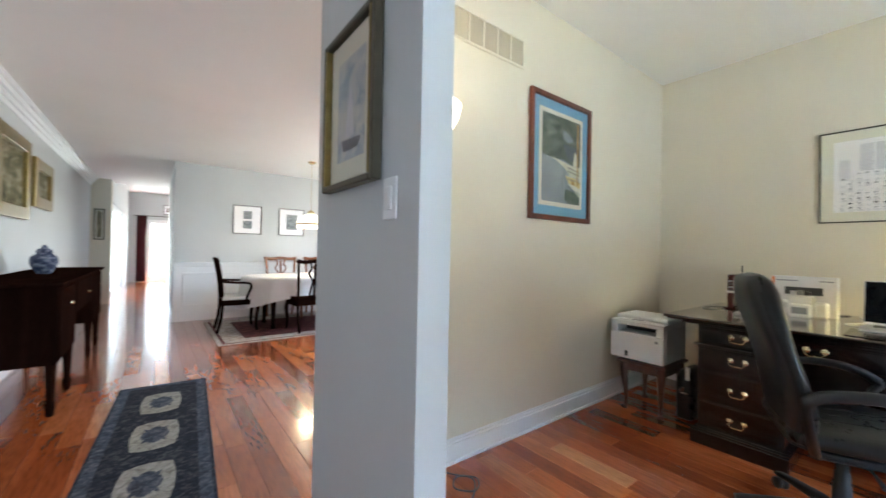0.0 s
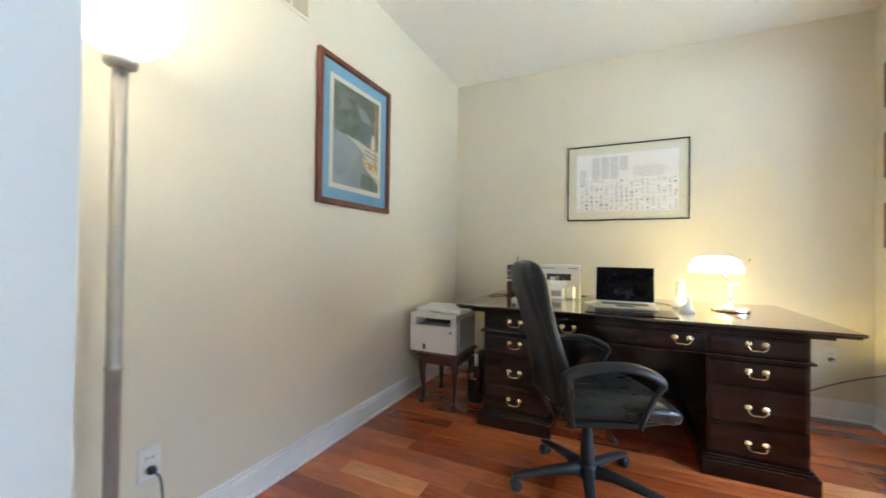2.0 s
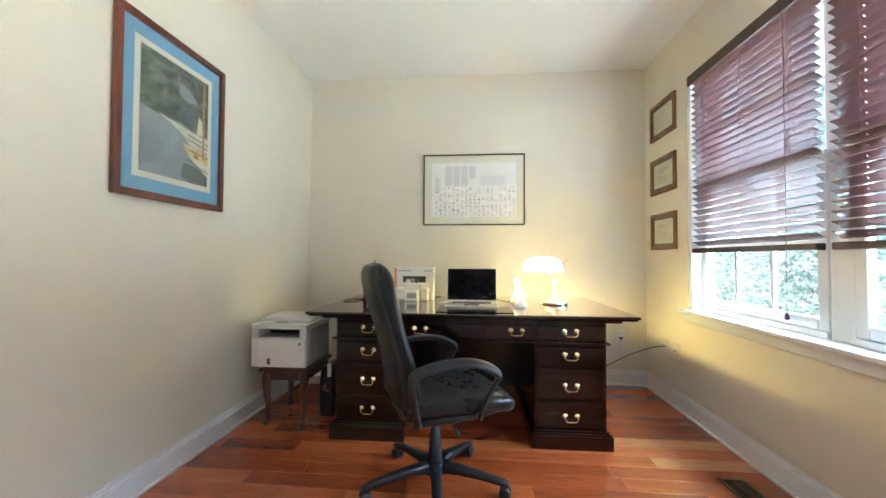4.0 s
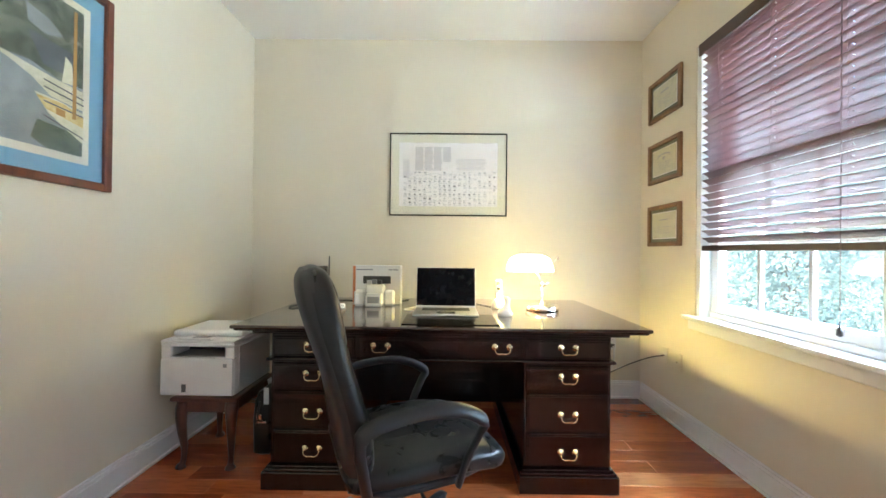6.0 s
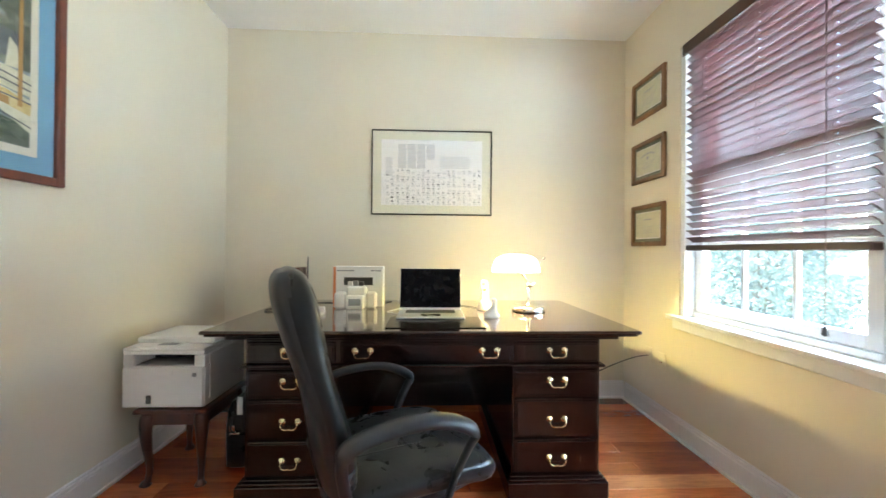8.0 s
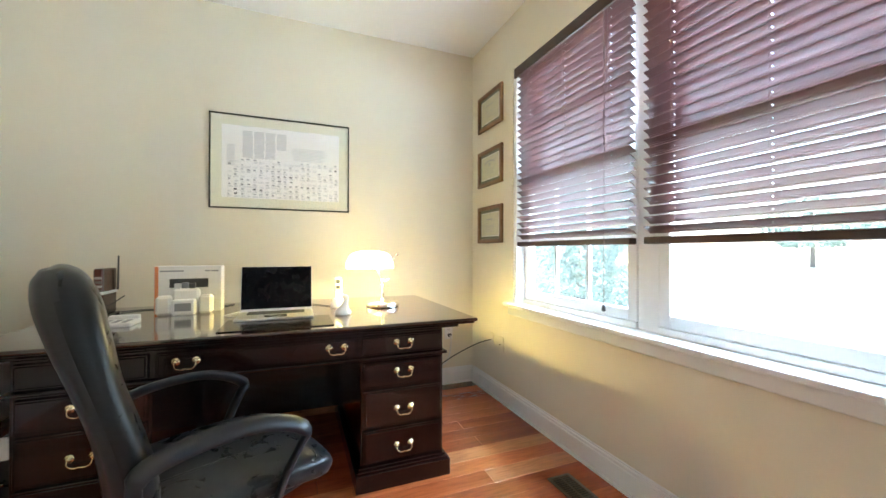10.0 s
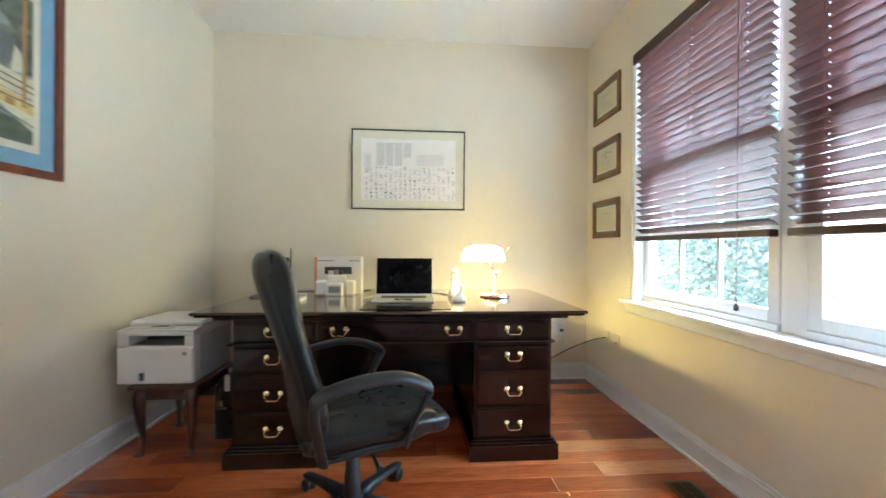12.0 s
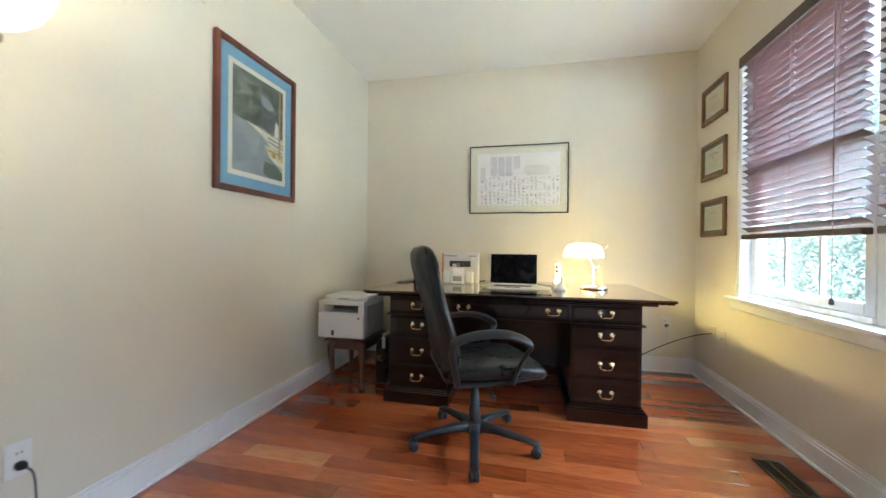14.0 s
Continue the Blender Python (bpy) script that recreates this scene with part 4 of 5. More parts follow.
cable("usb_cable", [(3.60, 1.07, DZ + 0.004), (3.55, 1.14, DZ + 0.003), (3.42, 1.17, DZ + 0.003), (3.36, 1.12, DZ + 0.003), (3.46, 1.06, DZ + 0.003), (3.60, 1.12, DZ + 0.003)], 0.0025, BLACK_PLASTIC, "black cable coiled on the desk corner")


# ---- framed pictures ----
PANE = thin_glass("picture_glass", (0.99, 0.99, 0.985))


def picture(name, w, h, border, thick, frame_mat, mats, label, m, category="picture", glazed=True, group=""):
    """A framed picture centred at m, hanging in the x-z plane, facing -y; mats: (inset, material) outermost first."""
    ob = thing(name, m, label, category, group)
    bm = boxes(((-w / 2, -thick, -h / 2), (-w / 2 + border, 0, h / 2)), ((w / 2 - border, -thick, -h / 2), (w / 2, 0, h / 2)), ((-w / 2 + border, -thick, -h / 2), (w / 2 - border, 0, -h / 2 + border)), ((-w / 2 + border, -thick, h / 2 - border), (w / 2 - border, 0, h / 2)), bevel=min(0.004, border / 4))
    part("frame", bm, frame_mat, ob)
    for i, (inset, mt) in enumerate(mats):
        y = -thick * 0.30 - 0.0016 * i
        part("mat" if i < len(mats) - 1 else "print", boxes(((-w / 2 + inset, y - 0.0012, -h / 2 + inset), (w / 2 - inset, y, h / 2 - inset))), mt, ob)
    if glazed:
        g = part("glazing", boxes(((-w / 2 + border, -thick * 0.62, -h / 2 + border), (w / 2 - border, -thick * 0.62 + 0.002, h / 2 - border))), PANE, ob)
        g.visible_shadow = False
    return ob


def patch(ob, name, pts, y, mat, label=""):
    """A flat painted shape of a print: its outline in (x, z), at depth y."""
    bm = B()
    front = [bm.verts.new((x, y, z)) for x, z in pts]
    rear = [bm.verts.new((x, y + 0.0006, z)) for x, z in pts]
    bm.faces.new(front)
    bm.faces.new(rear[::-1])
    for k in range(len(pts)):
        bm.faces.new((front[k], front[(k + 1) % len(pts)], rear[(k + 1) % len(pts)], rear[k]))
    return part(name, bm, mat, ob, label)


def watercolour(name, a, b, c, scale=9.0):
    m, n, l, p = material(name)
    nz = noise_node(n, l, scale, 6, (1, 1, 1.6), rough=0.65)
    nz.inputs["Distortion"].default_value = 0.8
    r = ramp_node(n, l, nz.outputs[0], [(0.34, a), (0.5, b), (0.66, c)])
    l.new(r.outputs[0], p.inputs["Base Color"])
    p.inputs["Roughness"].default_value = 0.85
    p.inputs["Specular IOR Level"].default_value = 0.2
    return m


CREAM_PAPER = paint("cream_mat_board", (0.72, 0.69, 0.58), 0.85, 0.05)
BLUE_MAT = paint("blue_mat_board", (0.16, 0.38, 0.58), 0.8, 0.08)
BLACK_FRAME = plain("black_olive_metal_frame", (0.030, 0.030, 0.018), 0.35, 0.6)
SAGE_MAT = paint("sage_mat_board", (0.80, 0.785, 0.67), 0.85, 0.05)
WHITE_PAPER = paint("white_paper", (0.92, 0.91, 0.93), 0.85, 0.03)
TREES = watercolour("painted_shore", (0.045, 0.060, 0.050), (0.11, 0.135, 0.11), (0.25, 0.28, 0.23), 11)
WATER = watercolour("painted_water", (0.22, 0.26, 0.28), (0.27, 0.31, 0.33), (0.33, 0.37, 0.39), 6)
BOAT_WHITE = watercolour("painted_boat_white", (0.50, 0.50, 0.38), (0.62, 0.60, 0.46), (0.70, 0.68, 0.58), 12)
BOAT_YELLOW = watercolour("painted_deck", (0.45, 0.30, 0.10), (0.62, 0.50, 0.24), (0.68, 0.60, 0.38), 14)
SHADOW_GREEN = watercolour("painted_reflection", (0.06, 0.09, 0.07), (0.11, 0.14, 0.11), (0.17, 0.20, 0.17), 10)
SPAR = plain("painted_spar", (0.42, 0.24, 0.08), 0.7)
INK = plain("dark_ink", (0.13, 0.13, 0.15), 0.8)
PALE_INK = plain("pale_ink", (0.62, 0.62, 0.66), 0.85)
MID_INK = plain("mid_ink", (0.44, 0.44, 0.48), 0.85)

# boat print on the north wall
bw, bh = 0.694, 0.850
boat = picture("boat_print", bw, bh, 0.034, 0.028, FRAME_RED, [(0.03, BLUE_MAT), (0.098, CREAM_PAPER), (0.128, WATER)], "harbour boat print, blue mat and red-brown wooden frame", pose(2.398, NORTH - 0.001, 1.799))
u, v = bw / 2 - 0.128, bh / 2 - 0.128
y0 = -0.0132


def on(*pts):
    return [(x * u, z * v) for x, z in pts]


patch(boat, "painted_shore", on((-1, 1), (1, 1), (1, -0.05), (0.55, -0.06), (0.1, 0.03), (-0.45, 0.00), (-1, 0.06)), y0, TREES)
patch(boat, "painted_sail", on((0.02, 0.72), (0.38, 0.66), (0.62, 0.52), (0.34, 0.44), (0.06, 0.50)), y0 - 0.001, WATER)
patch(boat, "painted_shadow", on((0.05, 0.40), (0.85, 0.36), (0.85, 0.02), (0.30, 0.05)), y0 - 0.0014, watercolour("painted_dusk", (0.07, 0.085, 0.11), (0.12, 0.14, 0.16), (0.17, 0.19, 0.21), 9))
patch(boat, "painted_reflection", on((0.22, -0.66), (1, -0.72), (1, -1), (0.38, -1), (0.12, -0.9)), y0, SHADOW_GREEN)
patch(boat, "painted_hull", on((-0.58, 0.03), (-0.2, 0.00), (0.45, -0.07), (1, -0.10), (1, -0.36), (0.42, -0.32), (0.12, -0.16), (-0.2, -0.06)), y0 - 0.002, BOAT_WHITE)
patch(boat, "painted_hull", on((0.16, -0.33), (0.55, -0.34), (1, -0.40), (1, -0.82), (0.72, -0.70), (0.38, -0.54)), y0 - 0.0026, BOAT_WHITE)
patch(boat, "painted_deck", on((0.18, -0.36), (0.62, -0.36), (1, -0.46), (1, -0.60), (0.60, -0.54), (0.34, -0.50)), y0 - 0.0034, BOAT_YELLOW)
patch(boat, "painted_sail", on((0.66, 0.28), (0.78, 0.20), (0.80, -0.06), (0.60, -0.08)), y0 - 0.0034, BOAT_WHITE)
patch(boat, "painted_mast", on((0.80, 0.95), (0.86, 0.95), (0.86, -0.52), (0.79, -0.52)), y0 - 0.0042, SPAR)
for za, zb in ((-0.13, -0.20), (-0.22, -0.28), (-0.58, -0.74), (-0.40, -0.44)):
    patch(boat, "painted_line", on((0.30, za), (1, zb), (1, zb - 0.018), (0.30, za - 0.018)), y0 - 0.0042, INK)
patch(boat, "painted_box", on((0.50, -0.44), (0.66, -0.45), (0.66, -0.54), (0.50, -0.53)), y0 - 0.005, SPAR)

# chart on the east wall; its frame faces west
cw, ch = 0.918, 0.648
chart = picture("framed_chart", cw, ch, 0.009, 0.018, BLACK_FRAME, [(0.008, SAGE_MAT), (0.074, WHITE_PAPER)], "wide chart of tiny print in a thin black frame", pose(EAST - 0.001, 0.179, 1.727, 0, 0, -90))
r = random.Random(3)
marks = {"pale": B(), "mid": B(), "dark": B()}
pw, ph = cw / 2 - 0.084, ch / 2 - 0.082


def mark(kind, x, z, w, h):
    box(marks[kind], (x - w / 2, -0.0097, z - h / 2), (x + w / 2, -0.0089, z + h / 2))


for k in range(4):
    mark("pale", -pw + 0.14 + k * 0.18, ph + 0.004, 0.05 + 0.05 * r.random(), 0.003)
# a block of close text, a narrow column and a paragraph beside it
for c in range(4):
    for k in range(19 if c < 3 else 12):
        mark("pale", -pw + 0.145 + c * 0.072 + 0.004 * r.random(), ph - 0.03 - k * 0.0098, 0.058 + 0.008 * r.random(), 0.0062)
for k in range(15):
    mark("pale", -pw + 0.045, ph - 0.13 - k * 0.0098, 0.044 + 0.010 * r.random(), 0.0045)
for k in range(9):
    mark("pale", pw - 0.20, ph - 0.12 - k * 0.0105, 0.20 + 0.06 * r.random(), 0.0035)
# rows of small boxed figures, each with two or three short lines of print
for row in range(8):
    zf = ph * (0.06 - row * 0.140)
    for col in range(19):
        x = -pw + 0.035 + col * 0.039 + r.uniform(-0.003, 0.003)
        if r.random() < (0.45 if row < 2 else 0.72):
            w = r.uniform(0.012, 0.020)
            mark("dark" if r.random() < 0.22 else "mid", x, zf + r.uniform(-0.003, 0.003), w, r.uniform(0.006, 0.012))
        if r.random() < 0.85:
            for q in range(2):
                mark("pale", x + 0.004, zf - 0.013 - q * 0.0065, r.uniform(0.020, 0.032), 0.0032)
for kind, mt in (("pale", PALE_INK), ("mid", MID_INK), ("dark", INK)):
    part("printed_marks", marks[kind], mt, chart)

# certificates on the south wall; they face north
GREY_GREEN = paint("grey_green_mat", (0.16, 0.17, 0.13), 0.85, 0.06)
PARCHMENT = paint("pale_parchment", (0.70, 0.69, 0.54), 0.85, 0.10, 200, 0.1, 14)
for i, z in enumerate((2.222, 1.772, 1.322)):
    ob = picture("framed_certificate", 0.385, 0.290, 0.030, 0.022, FRAME_BROWN, [(0.028, GREY_GREEN), (0.052, WHITE_PAPER), (0.058, PARCHMENT)], ("pale certificate in a brown wooden frame beside the window", "certificate with a curved heading, brown wooden frame", "certificate in a brown wooden frame, hung just above sill height")[i], pose(3.686, SOUTH + 0.001, z, 0, 0, 180), group="certificates")
    bm = B()
    if i == 1:
        for k in range(9):
            a = -1 + k / 4
            box(bm, (a * 0.07 - 0.006, -0.0135, 0.045 - 0.014 * a * a), (a * 0.07 + 0.006, -0.0125, 0.056 - 0.014 * a * a))
        box(bm, (-0.012, -0.0135, 0.008), (0.012, -0.0125, 0.03))
    else:
        box(bm, (-0.05, -0.0135, 0.036), (0.05, -0.0125, 0.043))
    for k in range(4):
        box(bm, (-0.075 + 0.01 * (k % 2), -0.0135, -0.012 - k * 0.014), (0.075 - 0.012 * (k % 3), -0.0125, -0.0095 - k * 0.014))
    part("printed_lines", bm, MID_INK, ob)

# ship print on the hall side of the stub wall, facing west
GILT = plain("antique_gilt", (0.27, 0.195, 0.065), 0.35, 0.7, 0.3, 25)
DARK_GILT = plain("dark_bronze_frame", (0.085, 0.070, 0.045), 0.4, 0.5, 0.25, 25)
ship = picture("ship_print", 0.40, 0.53, 0.022, 0.034, DARK_GILT, [(0.02, CREAM_PAPER), (0.095, watercolour("painted_sea", (0.24, 0.30, 0.40), (0.50, 0.52, 0.52), (0.62, 0.60, 0.54), 7))], "pale ship print with a cream mat in a bronze frame", pose(0.677, 1.300, 1.615, 0, 0, -90))
for s in (-1, 1):
    part("gilt_slip", boxes(((s * 0.173 - 0.005, -0.035, -0.243), (s * 0.173 + 0.005, -0.012, 0.243))), GILT, ship, "thin gilt slip inside the frame")
patch(ship, "painted_hull", [(-0.07, -0.10), (0.08, -0.11), (0.06, -0.14), (-0.05, -0.14)], -0.0145, INK)
patch(ship, "painted_sail", [(-0.04, -0.095), (0.03, -0.095), (0.01, 0.06), (-0.01, 0.06)], -0.0145, PALE_INK)


# ---- switch, outlets, vents ----
def plate(name, m, label, kind, finish=None):
    """A wall plate in the x-z plane facing -y."""
    ob = thing(name, m, label, kind)
    part("plate", box(B(), (-0.036, -0.006, -0.058), (0.036, 0, 0.058), 0.003, 2), finish or WHITE_PLASTIC, ob)
    if kind == "switch":
        part("rocker", box(B(), (-0.016, -0.010, -0.033), (0.016, -0.0055, 0.033), 0.002), WHITE_PLASTIC, ob)
    elif kind == "outlet":
        for s in (-1, 1):
            sk = part("socket", box(B(), (-0.016, -0.0085, s * 0.02 - 0.014), (0.016, -0.0055, s * 0.02 + 0.014), 0.003), WHITE_PLASTIC, ob)
            part("slots", boxes(((-0.008, -0.009, s * 0.02 - 0.004), (-0.005, -0.0084, s * 0.02 + 0.006)), ((0.005, -0.009, s * 0.02 - 0.004), (0.008, -0.0084, s * 0.02 + 0.006))), DARK_GREY, sk)
    else:
        part("connector", lathe(B(), [(0.006, 0), (0.006, 0.012), (0.003, 0.013)], 10, pose(0, -0.005, 0, 90, 0, 0)), CHROME, ob)
    return ob


plate("light_switch", pose(0.677, 1.045, 1.290, 0, 0, -90), "white rocker light switch on the stub wall", "switch")
plate("wall_outlet", pose(1.287, NORTH - 0.0005, 0.355), "white outlet with a black plug low on the wall", "outlet")
plate("wall_outlet", pose(EAST - 0.0005, -1.105, 0.430, 0, 0, -90), "white outlet beside the desk with a cord plugged in", "outlet")
plate("cable_plate", pose(3.672, SOUTH + 0.0005, 0.425, 0, 0, 180), "cable plate painted in the wall colour under the window", "plate", WALL)
plate("wall_plate", pose(3.525, SOUTH + 0.0005, 0.420, 0, 0, 180), "small plate painted in the wall colour under the window", "plate", WALL)
plug = thing("plug", pose(1.287, NORTH - 0.009, 0.335), "black plug with a grey lamp cord", "plug")
part("plug_body", loft(B(), [((0, -y, 0), (a, 0, 0), (0, 0, a)) for y, a in ((0.0, 0.013), (0.012, 0.014), (0.026, 0.010), (0.034, 0.005))], 14, 0.7), BLACK_PLASTIC, plug)
part("cord", tube(B(), curve_points([(0, -0.03, 0), (0.012, -0.045, -0.03), (0.022, -0.04, -0.12), (0.02, -0.045, -0.22), (0.035, -0.07, -0.285), (0.10, -0.12, -0.312), (0.17, -0.20, -0.313), (0.10, -0.27, -0.313), (0.03, -0.20, -0.313), (0.09, -0.14, -0.309), (0.14, -0.21, -0.305), (0.05, -0.30, -0.313), (-0.10, -0.33, -0.313), (-0.20, -0.34, -0.313)], 6), 0.0035, 7), DARK_GREY, plug)
plug2 = thing("desk_plug", pose(EAST - 0.009, -1.105, 0.41, 0, 0, -90), "dark plug with a white cord to the desk", "plug")
part("plug_body", box(B(), (-0.014, -0.03, -0.013), (0.014, 0, 0.013), 0.004), DARK_GREY, plug2)
part("cord", tube(B(), curve_points([(0, -0.03, 0), (0.0, -0.045, -0.03), (-0.01, -0.055, -0.12), (-0.045, -0.06, -0.20), (-0.12, -0.05, -0.25), (-0.25, -0.04, -0.20)], 6), 0.0062, 7), WHITE_CORD, plug2)
cable("coaxial_cable", [(3.672, -1.318, 0.425), (3.675, -1.22, 0.408), (3.69, -1.06, 0.345), (3.71, -0.90, 0.255), (3.74, -0.76, 0.16), (3.83, -0.66, 0.10), (3.90, -0.58, 0.02), (3.93, -0.45, 0.006), (3.95, -0.2, 0.006)], 0.0038, BLACK_PLASTIC, "stiff black cable arching from the wall plate to the desk")

grille = thing("wall_vent", pose(1.70, NORTH - 0.0005, 2.405), "wide cream return-air grille high on the wall", "vent")
GRILLE = plain("beige_grille", (0.52, 0.46, 0.34), 0.55)
part("frame", boxes(((-0.30, -0.008, -0.095), (0.30, 0, -0.078)), ((-0.30, -0.008, 0.078), (0.30, 0, 0.095)), ((-0.30, -0.008, -0.078), (-0.283, 0, 0.078)), ((0.283, -0.008, -0.078), (0.30, 0, 0.078)), *[((-0.283 + k * 0.1132 - 0.006, -0.007, -0.078), (-0.283 + k * 0.1132 + 0.006, 0, 0.078)) for k in range(1, 5)], bevel=0.002), WALL, grille)
part("backing", boxes(((-0.283, -0.0012, -0.078), (0.283, -0.0002, 0.078))), DARK_GREY, grille)
me = finish("louvre", box(B(), (-0.283, -0.0042, -0.0045), (0.283, -0.0028, 0.0045)), GRILLE)
for k in range(16):
    part("louvre", me, GRILLE, grille, m=pose(0, 0, -0.072 + k * 0.0096, 30, 0, 0))

reg = thing("floor_register", pose(2.465, -1.115, 0.001), "brown metal floor register set in the planks", "vent")
BRONZE = plain("brown_register_metal", (0.10, 0.070, 0.038), 0.4, 0.4)
part("rim", boxes(((-0.15, -0.065, 0), (0.15, -0.048, 0.005)), ((-0.15, 0.048, 0), (0.15, 0.065, 0.005)), ((-0.15, -0.048, 0), (-0.133, 0.048, 0.005)), ((0.133, -0.048, 0), (0.15, 0.048, 0.005)), ((-0.133, -0.006, 0), (0.133, 0.006, 0.0045)), bevel=0.0015), BRONZE, reg)
part("duct", boxes(((-0.133, -0.048, 0.0), (0.133, 0.048, 0.0006))), plain("dark_duct", (0.01, 0.009, 0.008), 0.7), reg)
me = finish("fin", box(B(), (-0.0022, -0.048, 0.0007), (0.0022, 0.048, 0.004)), BRONZE)
for k in range(19):
    part("fin", me, BRONZE, reg, m=pose(-0.126 + k * 0.014, 0, 0))

# ---- torchiere ----
torch = thing("floor_lamp", pose(1.030, 1.380, 0), "lit torchiere with a grey metal pole and white bowl", "lamp")
part("base", lathe(B(), [(0.135, 0.0), (0.137, 0.010), (0.120, 0.022), (0.05, 0.032), (0.022, 0.045)], 32), GREY_METAL, torch)
part("pole", lathe(B(), [(0.0165, 0.04), (0.0165, 0.80), (0.0185, 0.802), (0.0185, 0.812), (0.0165, 0.814), (0.0165, 1.565)], 20), GREY_METAL, torch)
part("collar", lathe(B(), [(0.018, 1.562), (0.034, 1.570), (0.036, 1.584), (0.024, 1.592), (0.022, 1.606)], 24), GREY_METAL, torch)
bowl = B()
lathe(bowl, [(0.022, 1.604), (0.070, 1.618), (0.100, 1.645), (0.124, 1.690), (0.134, 1.735), (0.130, 1.735), (0.120, 1.691), (0.096, 1.649), (0.068, 1.622), (0.012, 1.612)], 36)
part("bowl", bowl, glowing("lit_white_bowl", (1.0, 0.88, 0.66), 0.45), torch, "glowing white glass bowl")


# ---- hall: sideboard, jar, frames, runner ----
side = thing("sideboard", pose(-0.585, 4.85, 0), "long dark wooden sideboard on tapered legs in the hall", "sideboard")
world_part("top", box(B(), (-0.84, 3.63, 0.865), (-0.315, 6.07, 0.890), 0.005, 2), DINING_WOOD, side)
world_part("end_cabinet", boxes(((-0.83, 3.67, 0.345), (-0.345, 4.32, 0.864)), bevel=0.004), DINING_WOOD, side)
world_part("end_cabinet", boxes(((-0.83, 5.38, 0.345), (-0.345, 6.03, 0.864)), bevel=0.004), DINING_WOOD, side)
world_part("centre_drawer_case", boxes(((-0.83, 4.32, 0.58), (-0.350, 5.38, 0.864)), bevel=0.003), DINING_WOOD, side)
for y0, y1, z0, z1 in ((3.70, 4.29, 0.37, 0.845), (4.35, 5.35, 0.60, 0.845), (5.41, 6.0, 0.37, 0.845)):
    d = world_part("door_front", boxes(((-0.3445, y0, z0), (-0.334, y1, z1)), bevel=0.003), DINING_WOOD, side)
    part("knob", lathe(B(), [(0.012, 0), (0.008, 0.01), (0.014, 0.02), (0.006, 0.026)], 12, pose(-0.334, (y0 + y1) / 2, 0.72, 0, 90, 0)), BRASS, d)
for lx in (-0.80, -0.375):
    for ly in (3.70, 4.29, 5.41, 6.0):
        world_part("leg", tube(B(), [(lx, ly, 0.345), (lx, ly, 0.10), (lx, ly, 0.075), (lx, ly, 0.0)], [0.030, 0.020, 0.026, 0.020], 4), DINING_WOOD, side)
jar = thing("ginger_jar", pose(-0.60, 4.80, 0.891), "blue and white lidded ginger jar on the sideboard", "jar")
JAR = watercolour("blue_white_glaze", (0.02, 0.025, 0.06), (0.06, 0.075, 0.13), (0.30, 0.32, 0.38), 16)
part("body", lathe(B(), [(0.045, 0.0), (0.050, 0.01), (0.078, 0.06), (0.090, 0.105), (0.082, 0.145), (0.055, 0.168), (0.045, 0.176)], 24), JAR, jar)
part("lid", lathe(B(), [(0.050, 0.1765), (0.053, 0.185), (0.044, 0.208), (0.020, 0.222), (0.014, 0.24), (0.004, 0.248)], 20), JAR, jar)
OIL = watercolour("dark_oil_painting", (0.05, 0.05, 0.03), (0.16, 0.14, 0.08), (0.36, 0.34, 0.26), 6)
for y, z, w, h in ((4.92, 1.74, 0.95, 0.74), (5.98, 1.775, 0.78, 0.50)):
    picture("gilt_painting", w, h, 0.11, 0.05, GILT, [(0.10, OIL)], "dark oil painting in a broad antique gilt frame", pose(HALL_WEST + 0.001, y, z, 0, 0, 90), glazed=False, group="gilt paintings")
picture("small_print", 0.16, 0.60, 0.022, 0.02, BLACK_FRAME, [(0.020, CREAM_PAPER), (0.045, OIL)], "narrow print in a dark frame on the wall return", pose(-0.72, 9.903, 1.55, 0, 0, 0))

NAVY = watercolour("navy_rug_pile", (0.006, 0.007, 0.012), (0.014, 0.016, 0.026), (0.07, 0.07, 0.075), 26)
RUG_BORDER = watercolour("slate_rug_border", (0.02, 0.024, 0.036), (0.05, 0.058, 0.078), (0.13, 0.135, 0.15), 30)
RUG_CREAM = watercolour("cream_rug_motif", (0.15, 0.135, 0.11), (0.28, 0.26, 0.22), (0.36, 0.335, 0.29), 30)
runner = thing("runner_rug", pose(0.165, 2.698, 0, 0, 0, -3.6), "dark navy runner rug with cream medallions in the hall", "rug")
part("field", box(B(), (-0.285, -1.30, 0.001), (0.285, 1.30, 0.009), 0.003), NAVY, runner)
part("border", boxes(((-0.27, -1.285, 0.0092), (-0.215, 1.285, 0.0104)), ((0.215, -1.285, 0.0092), (0.27, 1.285, 0.0104)), ((-0.215, 1.235, 0.0092), (0.215, 1.285, 0.0104)), ((-0.215, -1.285, 0.0092), (0.215, -1.235, 0.0104))), RUG_BORDER, runner)


def medallion(w, l, z, mat, name, parent, m, petals=0.0):
    bm = B()
    ring = []
    for k in range(32):
        a = 2 * math.pi * k / 32
        f = 1 + petals * math.cos(8 * a)
        c, s = math.cos(a), math.sin(a)
        ring.append((math.copysign(abs(c) ** 0.45, c) * w * f, math.copysign(abs(s) ** 0.45, s) * l * f))
    top = [bm.verts.new((x, y, z + 0.0012)) for x, y in ring]
    low = [bm.verts.new((x, y, z)) for x, y in ring]
    bm.faces.new(top)
    for k in range(32):
        bm.faces.new((low[k], low[(k + 1) % 32], top[(k + 1) % 32], top[k]))
    return part(name, bm, mat, parent, m=m)


